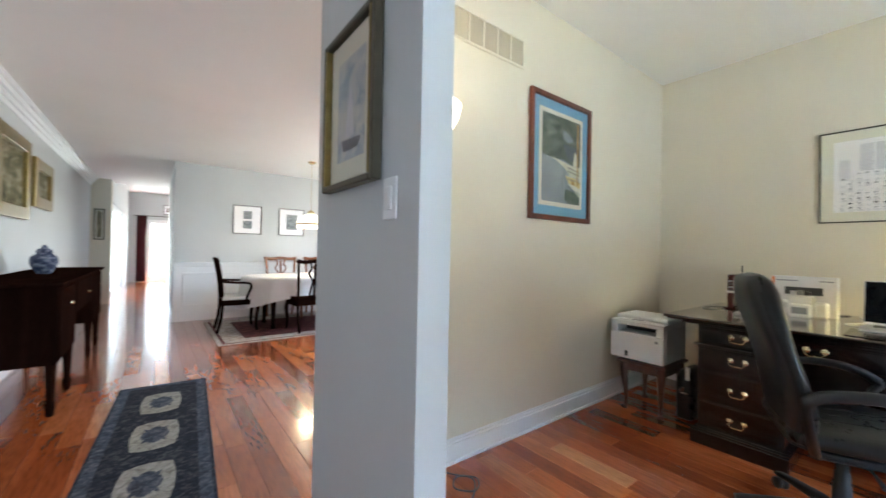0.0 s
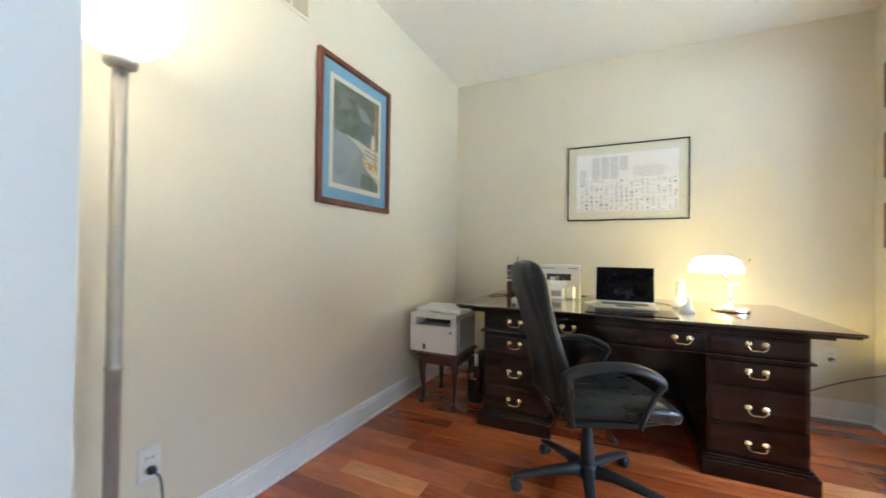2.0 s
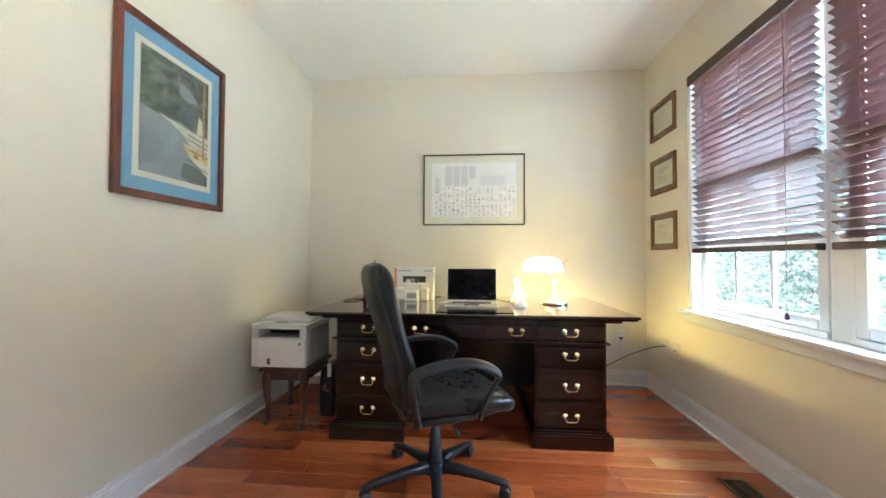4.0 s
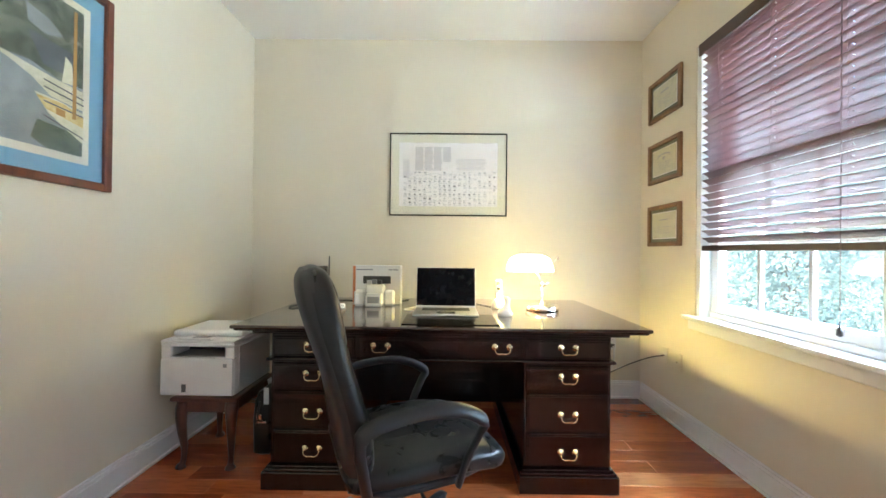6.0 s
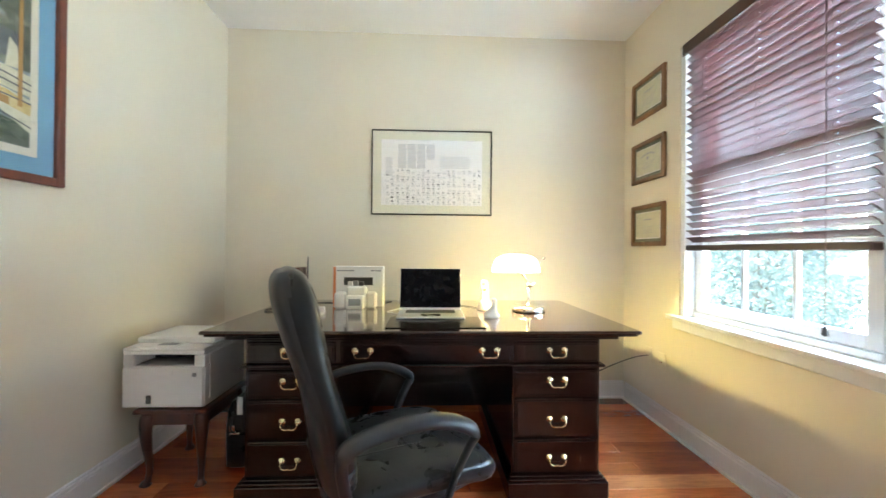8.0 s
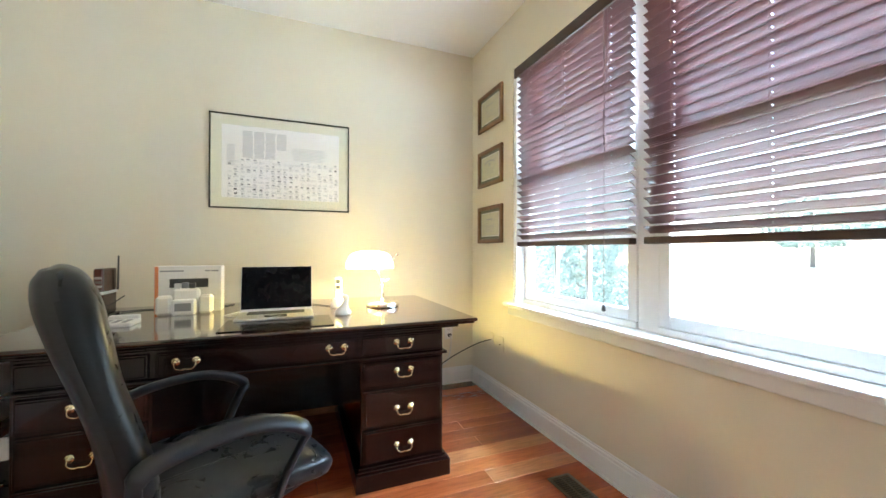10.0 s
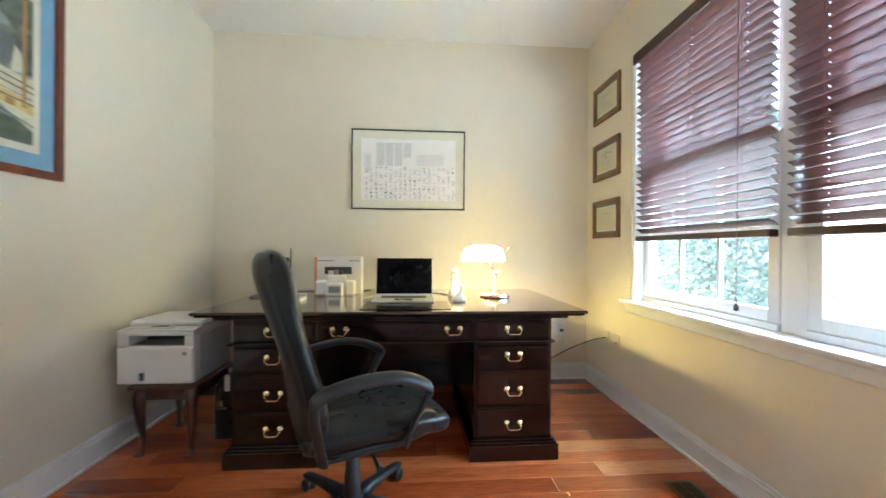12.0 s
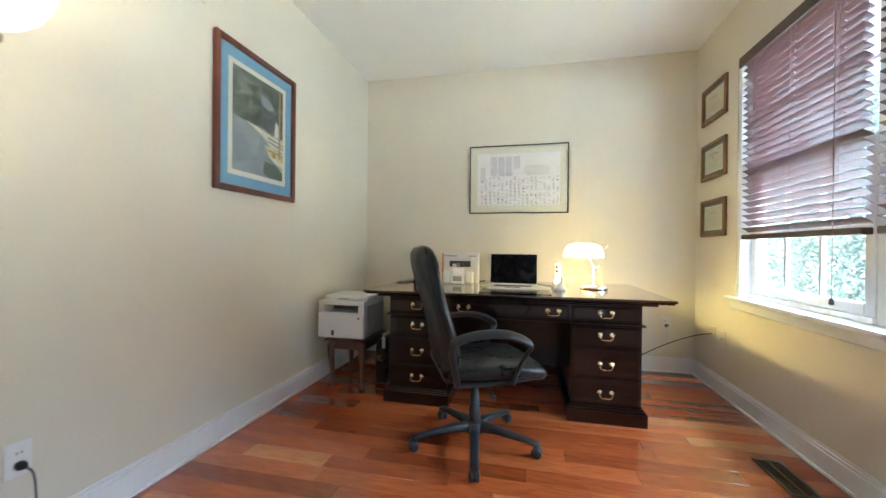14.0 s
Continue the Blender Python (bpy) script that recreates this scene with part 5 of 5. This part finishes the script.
for k in range(4):
    my = 0.85 - k * 0.565
    med = medallion(0.116, 0.200, 0.0092, RUG_CREAM, "medallion", runner, pose(0, my, 0), 0.03)
    medallion(0.060, 0.100, 0.0106, RUG_BORDER, "flower", med, pose(0, 0, 0), 0.16)

# ---- dining area ----
RED_FIELD = watercolour("dark_red_rug_field", (0.035, 0.010, 0.012), (0.09, 0.022, 0.022), (0.16, 0.06, 0.05), 14)
PALE_BORDER = watercolour("pale_rug_border", (0.20, 0.17, 0.15), (0.38, 0.34, 0.30), (0.46, 0.43, 0.40), 16)
rug = thing("dining_rug", pose(2.0, 5.98, 0), "dark red oriental rug with a pale border under the table", "rug")
part("border", box(B(), (-1.25, -0.86, 0.001), (1.25, 0.86, 0.010), 0.003), PALE_BORDER, rug)
part("field", boxes(((-0.93, -0.60, 0.0102), (0.93, 0.60, 0.0114))), RED_FIELD, rug)
part("edge_stripe", boxes(((-1.20, -0.815, 0.0102), (-1.165, 0.815, 0.0112)), ((-1.165, -0.815, 0.0102), (1.2, -0.785, 0.0112))), RED_FIELD, rug)

table = thing("dining_table", pose(2.02, 6.08, 0.011), "oval dining table under a white tablecloth", "table")
part("tabletop", lathe(B(), [(0.70, 0.70), (0.72, 0.71), (0.72, 0.728), (0.70, 0.733)], 40), DINING_WOOD, table, m=Matrix.Diagonal((1.15, 0.72, 1, 1)))
for sx in (-0.52, 0.52):
    for sy in (-0.28, 0.28):
        part("leg", tube(B(), [(sx, sy, 0.70), (sx, sy, 0.4), (sx, sy, 0.06), (sx, sy, 0.0)], [0.04, 0.032, 0.026, 0.034], 8), DINING_WOOD, table)
CLOTH = paint("white_linen", (0.78, 0.78, 0.78), 0.85, 0.05, 120, 0.3)
bm, rings = B(), []
for r0, z0, wave in ((0.0, 0.7365, 0), (0.5, 0.7365, 0), (0.80, 0.7365, 0), (0.845, 0.732, 0.004), (0.868, 0.70, 0.012), (0.878, 0.60, 0.022), (0.885, 0.48, 0.034), (0.89, 0.37, 0.045)):
    ring = []
    for k in range(96):
        a = 2 * math.pi * k / 96
        f = r0 + wave * math.sin(13 * a + 0.7 * math.sin(3 * a))
        drop = 0.10 * wave / 0.045 * math.cos(2 * a) if wave > 0.02 else 0
        ring.append(bm.verts.new((1.02 * f * math.cos(a), 0.66 * f * math.sin(a), z0 - drop)))
    rings.append(ring)
for p, q in zip(rings, rings[1:]):
    for k in range(96):
        f = bm.faces.new((p[k], p[(k + 1) % 96], q[(k + 1) % 96], q[k]))
        f.smooth = True
bmesh.ops.remove_doubles(bm, verts=rings[0], dist=0.0001)
cl = single("tablecloth", bm, CLOTH, "white linen tablecloth draped in folds over the table", "tablecloth", m=pose(2.02, 6.08, 0.011), smooth=True)


def dining_chair(m, wood_mat, arms, label):
    """Chippendale-style chair facing local +y."""
    ob = thing("dining_chair", m, label, "chair", "chairs round the table")
    part("seat", box(B(), (-0.24, -0.20, 0.43), (0.24, 0.22, 0.475), 0.012, 2), CLOTH if arms else DINING_WOOD, ob)
    part("seat_rail", boxes(((-0.245, -0.205, 0.36), (0.245, -0.18, 0.43)), ((-0.245, 0.20, 0.36), (0.245, 0.225, 0.43)), ((-0.245, -0.18, 0.36), (-0.22, 0.20, 0.43)), ((0.22, -0.18, 0.36), (0.245, 0.20, 0.43))), wood_mat, ob)
    for s in (-1, 1):
        part("front_leg", tube(B(), curve_points([(s * 0.215, 0.20, 0.38), (s * 0.235, 0.225, 0.30), (s * 0.222, 0.21, 0.15), (s * 0.225, 0.215, 0.04), (s * 0.232, 0.225, 0.0)], 4), [0.030 - 0.001 * k for k in range(17)], 8), wood_mat, ob)
        part("rear_leg", tube(B(), curve_points([(s * 0.20, -0.25, 0.0), (s * 0.21, -0.205, 0.22), (s * 0.21, -0.195, 0.43), (s * 0.215, -0.215, 0.68), (s * 0.235, -0.265, 0.97)], 4), 0.019, 6), wood_mat, ob)
        if arms:
            part("arm", tube(B(), curve_points([(s * 0.225, -0.215, 0.68), (s * 0.26, -0.05, 0.665), (s * 0.275, 0.10, 0.655), (s * 0.265, 0.135, 0.60), (s * 0.25, 0.10, 0.50), (s * 0.24, 0.08, 0.42)], 4), 0.016, 7), wood_mat, ob)
    part("crest_rail", tube(B(), curve_points([(-0.26, -0.272, 0.975), (-0.15, -0.268, 0.955), (0, -0.266, 0.97), (0.15, -0.268, 0.955), (0.26, -0.272, 0.975)], 5), 0.022, 7, (0.7, 1.2)), wood_mat, ob)
    bm = B()
    for s in (-1, 1):
        tube(bm, curve_points([(s * 0.075, -0.262, 0.95), (s * 0.05, -0.252, 0.87), (s * 0.085, -0.242, 0.80), (s * 0.03, -0.228, 0.70), (s * 0.045, -0.212, 0.58), (s * 0.065, -0.200, 0.46)], 5), 0.013, 6)
    tube(bm, curve_points([(0, -0.258, 0.93), (0.0, -0.245, 0.82), (0, -0.225, 0.68), (0, -0.204, 0.46)], 4), 0.018, 6)
    part("splat", bm, wood_mat, ob)
    return ob


z = 0.0125
dining_chair(pose(1.08, 6.05, z, 0, 0, -92), DINING_WOOD, True, "dark carved armchair at the end of the table")
side_chair = dining_chair(pose(1.90, 5.53, z, 0, 0, 2), DINING_WOOD, False, "dark carved dining chair with a pierced splat")
copy_thing(side_chair, pose(2.52, 5.55, z, 0, 0, -3))
back_chair = dining_chair(pose(1.86, 6.66, z, 0, 0, 180), PALE_WOOD, False, "reddish dining chair beyond the white tablecloth")
copy_thing(back_chair, pose(2.50, 6.67, z, 0, 0, 176))

pend = thing("pendant_lamp", pose(1.98, 5.75, HALL_HIGH), "lit opal glass pendant lamp on a chain over the table", "lamp")
part("canopy", lathe(B(), [(0.06, -0.001), (0.058, -0.012), (0.02, -0.03), (0.008, -0.035)], 18), BRASS, pend)
bm = B()
for k in range(19):
    a = -0.036 - k * 0.036
    tube(bm, [(0, 0, a), (0.006 * (-1) ** k, 0, a - 0.018), (0, 0, a - 0.036)], 0.003, 5)
part("chain", bm, BRASS, pend)
OPAL = glowing("lit_pendant_glass", (1.0, 0.88, 0.66), 0.17)
part("cap", lathe(B(), [(0.012, -0.72), (0.045, -0.735), (0.055, -0.765), (0.05, -0.78)], 18), BRASS, pend)
part("shade", lathe(B(), [(0.05, -0.775), (0.12, -0.80), (0.175, -0.85), (0.20, -0.905), (0.20, -0.975), (0.192, -0.98), (0.19, -0.91), (0.165, -0.86), (0.11, -0.812), (0.03, -0.79)], 32), OPAL, pend, "glowing banded opal glass shade")
part("band", lathe(B(), [(0.2005, -0.915), (0.204, -0.92), (0.204, -0.935), (0.2005, -0.94)], 32), BRASS, pend)

GREY_FRAME = plain("dark_grey_frame", (0.09, 0.08, 0.075), 0.4)
STREET = watercolour("grey_street_print", (0.12, 0.14, 0.16), (0.28, 0.30, 0.31), (0.42, 0.44, 0.44), 18)
for i, x in enumerate((1.366, 2.075)):
    ob = picture("street_print", 0.43, 0.475, 0.012, 0.022, GREY_FRAME, [(0.01, WHITE_PAPER)], "small grey print with a wide white mat on the dining wall", pose(x, D_Y - 0.001, 1.615), glazed=False, group="dining prints")
    if i == 0:
        part("print", boxes(((-0.065, -0.010, 0.015), (0.065, -0.0088, 0.145)), ((-0.065, -0.010, -0.145), (0.065, -0.0088, -0.015))), STREET, ob)
    else:
        part("print", boxes(((-0.09, -0.010, -0.13), (0.09, -0.0088, 0.135))), STREET, ob)
picture("far_print", 0.36, 0.32, 0.02, 0.02, GREY_FRAME, [(0.018, WHITE_PAPER), (0.09, FRAME_RED)], "small square print beside the patio door", pose(0.50, FAR_Y - 0.001, 2.34), glazed=False)

# ---- far living room ----
RED_CLOTH = paint("dark_red_curtain", (0.11, 0.012, 0.018), 0.8, 0.25, 120, 0.3, 8)
bm = B()
cols = [[bm.verts.new((-0.34 + 0.0085 * k * (1 - 0.12 * math.sin(math.pi * zz / 2.1)), 15.36 + 0.03 * math.sin(k * 0.95), 0.02 + zz)) for zz in (0, 0.5, 0.9, 1.4, 2.08)] for k in range(30)]
for a, b in zip(cols, cols[1:]):
    for k in range(4):
        bm.faces.new((a[k], b[k], b[k + 1], a[k + 1])).smooth = True
bmesh.ops.solidify(bm, geom=bm.faces[:], thickness=0.006)
curtain = thing("curtain", pose(-0.22, 15.36, 0), "dark red curtain drawn aside at the patio door", "curtain")
part("cloth", bm, RED_CLOTH, curtain, m=pose(0.22, -15.36, 0))
part("rod", tube(B(), [(-0.20, 0.04, 2.11), (1.30, 0.04, 2.11)], 0.012, 8), BLACK_FRAME, curtain)


def glazed_door(name, m, w, h, label):
    """Two-leaf sliding glass door in the x-z plane, white frame."""
    ob = thing(name, m, label, "door")
    ob["kind"] = "structure"
    part("door_frame", boxes(((0, -0.05, 0), (0.05, 0.05, h)), ((w - 0.05, -0.05, 0), (w, 0.05, h)), ((0.05, -0.05, h - 0.05), (w - 0.05, 0.05, h)), ((0.05, -0.05, 0), (w - 0.05, 0.05, 0.04))), TRIM, ob)
    for k in (0, 1):
        x0, x1 = (0.05, w / 2 + 0.03) if k == 0 else (w / 2 - 0.03, w - 0.05)
        y = -0.03 if k == 0 else 0.012
        leaf = part("door_leaf", boxes(((x0, y, 0.04), (x0 + 0.06, y + 0.03, h - 0.05)), ((x1 - 0.06, y, 0.04), (x1, y + 0.03, h - 0.05)), ((x0 + 0.06, y, 0.04), (x1 - 0.06, y + 0.03, 0.14)), ((x0 + 0.06, y, h - 0.12), (x1 - 0.06, y + 0.03, h - 0.05))), TRIM, ob)
        g = part("pane", boxes(((x0 + 0.058, y + 0.013, 0.138), (x1 - 0.058, y + 0.017, h - 0.118))), GLASS, leaf)
        g.visible_shadow = False
    return ob


glazed_door("door_1", pose(-0.10, FAR_Y + 0.06, 0), 1.05, 2.0, "white sliding patio door full of daylight")
glazed_door("door_2", pose(-0.62, 10.2, 0, 0, 0, 90), 3.2, 2.02, "wide white glazed door to the terrace")
det = thing("smoke_detector", pose(-0.12, 11.3, 2.849), "round white smoke detector on the ceiling", "detector")
part("housing", lathe(B(), [(0.068, 0.0), (0.068, -0.02), (0.05, -0.034), (0.02, -0.036)], 24), WHITE_PLASTIC, det)
part("vent_ring", lathe(B(), [(0.0685, -0.012), (0.070, -0.014), (0.070, -0.017), (0.0685, -0.019)], 24), GREY_PLASTIC, det)
# never in view; added to go with the hall fill lamp
glazed_door("door_3", pose(-0.55, -4.05, 0.25), 0.90, 1.9, "unseen white glazed entry added at the hall's end")


# ---- outdoors ----
LEAF = watercolour("conifer_leaf", (0.13, 0.18, 0.16), (0.17, 0.225, 0.20), (0.21, 0.275, 0.25), 3)
BARK = plain("rough_bark", (0.10, 0.07, 0.05), 0.9, 0, 0.4, 12, 0.9)


def tree(m, height, spread, leaves, seed, label, cone=True, leaf=0.038):
    """Tapered trunk with limbs and a crown of many small leaf sprays."""
    q = random.Random(seed)
    ob = thing("tree", m, label, "tree", "garden trees")
    bm = tube(B(), [(0, 0, 0), (0.02, 0.01, height * 0.4), (0, 0, height * 0.92)], [0.035 * height, 0.02 * height, 0.004 * height], 8)
    for k in range(14):
        a, z0 = q.uniform(0, 6.28), q.uniform(0.15, 0.8) * height
        rr = spread * (1 - z0 / height if cone else 0.8)
        tube(bm, [(0, 0, z0), (rr * 0.5 * math.cos(a), rr * 0.5 * math.sin(a), z0 + 0.12), (rr * 0.85 * math.cos(a), rr * 0.85 * math.sin(a), z0 + 0.35)], [0.022, 0.014, 0.005], 5)
    part("trunk", bm, BARK, ob)
    verts, faces = [], []
    clumps = [(q.uniform(0, 6.28), q.random() ** 0.7 if cone else q.random(), q.uniform(0.6, 1.05)) for _ in range(max(30, leaves // 28))]
    for k in range(leaves):
        a, zf, rf = q.choice(clumps)
        zf = min(0.99, max(0.01, zf + q.gauss(0, 0.03)))
        prof = (1 - zf) ** 0.75 * min(1, 0.55 + 2.2 * zf) if cone else math.sin(math.pi * min(0.97, 0.12 + 0.86 * zf)) ** 0.7
        rr = spread * prof * rf + q.gauss(0, 0.10)
        c = Vector((rr * math.cos(a) + q.gauss(0, 0.12), rr * math.sin(a) + q.gauss(0, 0.12), (0.03 if cone else 0.28) * height + zf * height * (0.97 if cone else 0.72)))
        d1 = Vector((q.gauss(0, 1), q.gauss(0, 1), q.gauss(0.4, 0.8))).normalized() * leaf
        d2 = d1.cross(Vector((q.gauss(0, 1), q.gauss(0, 1), q.gauss(0, 1)))).normalized() * leaf * 0.45
        i = len(verts)
        verts += [c - d1, c + d2, c + d1, c - d2]
        faces.append((i, i + 1, i + 2, i + 3))
    me = bpy.data.meshes.new("crown")
    me.from_pydata(verts, [], faces)
    me.materials.append(LEAF)
    part("crown", me, LEAF, ob)
    return ob


G = -0.60
first = tree(pose(6.95, -5.2, G), 4.6, 1.2, 42000, 1, "dense blue-green conifer close outside the window")
copy_thing(first, pose(8.6, -5.6, G, 0, 0, 130))
copy_thing(first, pose(10.3, -6.0, G, 0, 0, 250))
copy_thing(first, pose(8.3, -7.2, G, 0, 0, 60))
broad = tree(pose(-6, -44, G), 8.0, 4.2, 5000, 5, "broad leafy tree far across the lawn", False, 0.30)
for x, y, a in ((13, -44, 200), (24, -52, 20)):
    copy_thing(broad, pose(x, y, G, 0, 0, a))
structure("road", boxes(((-120, -27, -0.598), (120, -21, -0.585))), plain("pale_concrete", (0.34, 0.33, 0.31), 0.85, 0, 0.2, 2.0, 0.4), "pale concrete road beyond the lawn", "road")


# ---- floor planks, last: separate boards near the walk, joined boards beyond ----
rnd = random.Random(7)
LENGTHS = (0.45, 0.62, 0.80, 1.0, 1.2)
PLANKS = {n: plank_mesh(n - 0.0012) for n in LENGTHS}
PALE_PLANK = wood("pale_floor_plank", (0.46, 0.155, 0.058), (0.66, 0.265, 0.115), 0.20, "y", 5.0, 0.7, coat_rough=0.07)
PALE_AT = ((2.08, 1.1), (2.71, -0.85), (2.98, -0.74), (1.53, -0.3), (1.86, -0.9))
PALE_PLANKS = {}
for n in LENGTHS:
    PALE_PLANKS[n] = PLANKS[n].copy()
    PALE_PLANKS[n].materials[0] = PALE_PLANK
floor_ob = bpy.data.objects["floor"]
far = B()
x, count = HALL_WEST - 0.45, 0
while x < 4.12:
    y = -4.0 - rnd.random() if x < 0.72 else SOUTH - 0.15 * rnd.random()
    while y < FAR_Y:
        n = rnd.choice(LENGTHS)
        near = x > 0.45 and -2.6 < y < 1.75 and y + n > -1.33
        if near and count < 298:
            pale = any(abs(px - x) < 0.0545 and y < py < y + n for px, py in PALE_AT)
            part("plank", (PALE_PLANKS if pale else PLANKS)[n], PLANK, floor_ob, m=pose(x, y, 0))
            count += 1
        elif y + n > -1.5 or x < 1.0:
            if y < D_Y + 0.2 or x < 2.7:
                v = [far.verts.new(p) for p in ((x - 0.0535, y, 0), (x + 0.0535, y, 0), (x + 0.0535, y + n - 0.0015, 0), (x - 0.0535, y + n - 0.0015, 0),
                                                (x - 0.0535, y, -0.015), (x + 0.0535, y, -0.015), (x + 0.0535, y + n - 0.0015, -0.015), (x - 0.0535, y + n - 0.0015, -0.015))]
                for q in ((0, 1, 2, 3), (0, 4, 5, 1), (1, 5, 6, 2), (2, 6, 7, 3), (3, 7, 4, 0)):
                    far.faces.new([v[i] for i in q])
        y += n
    x += 0.1092
me = bpy.data.meshes.new("boards")
far.to_mesh(me)
far.free()
me.materials.append(PLANK_FAR)
boards = new("boards", me)
boards.parent = floor_ob
boards["kind"] = "stuff"
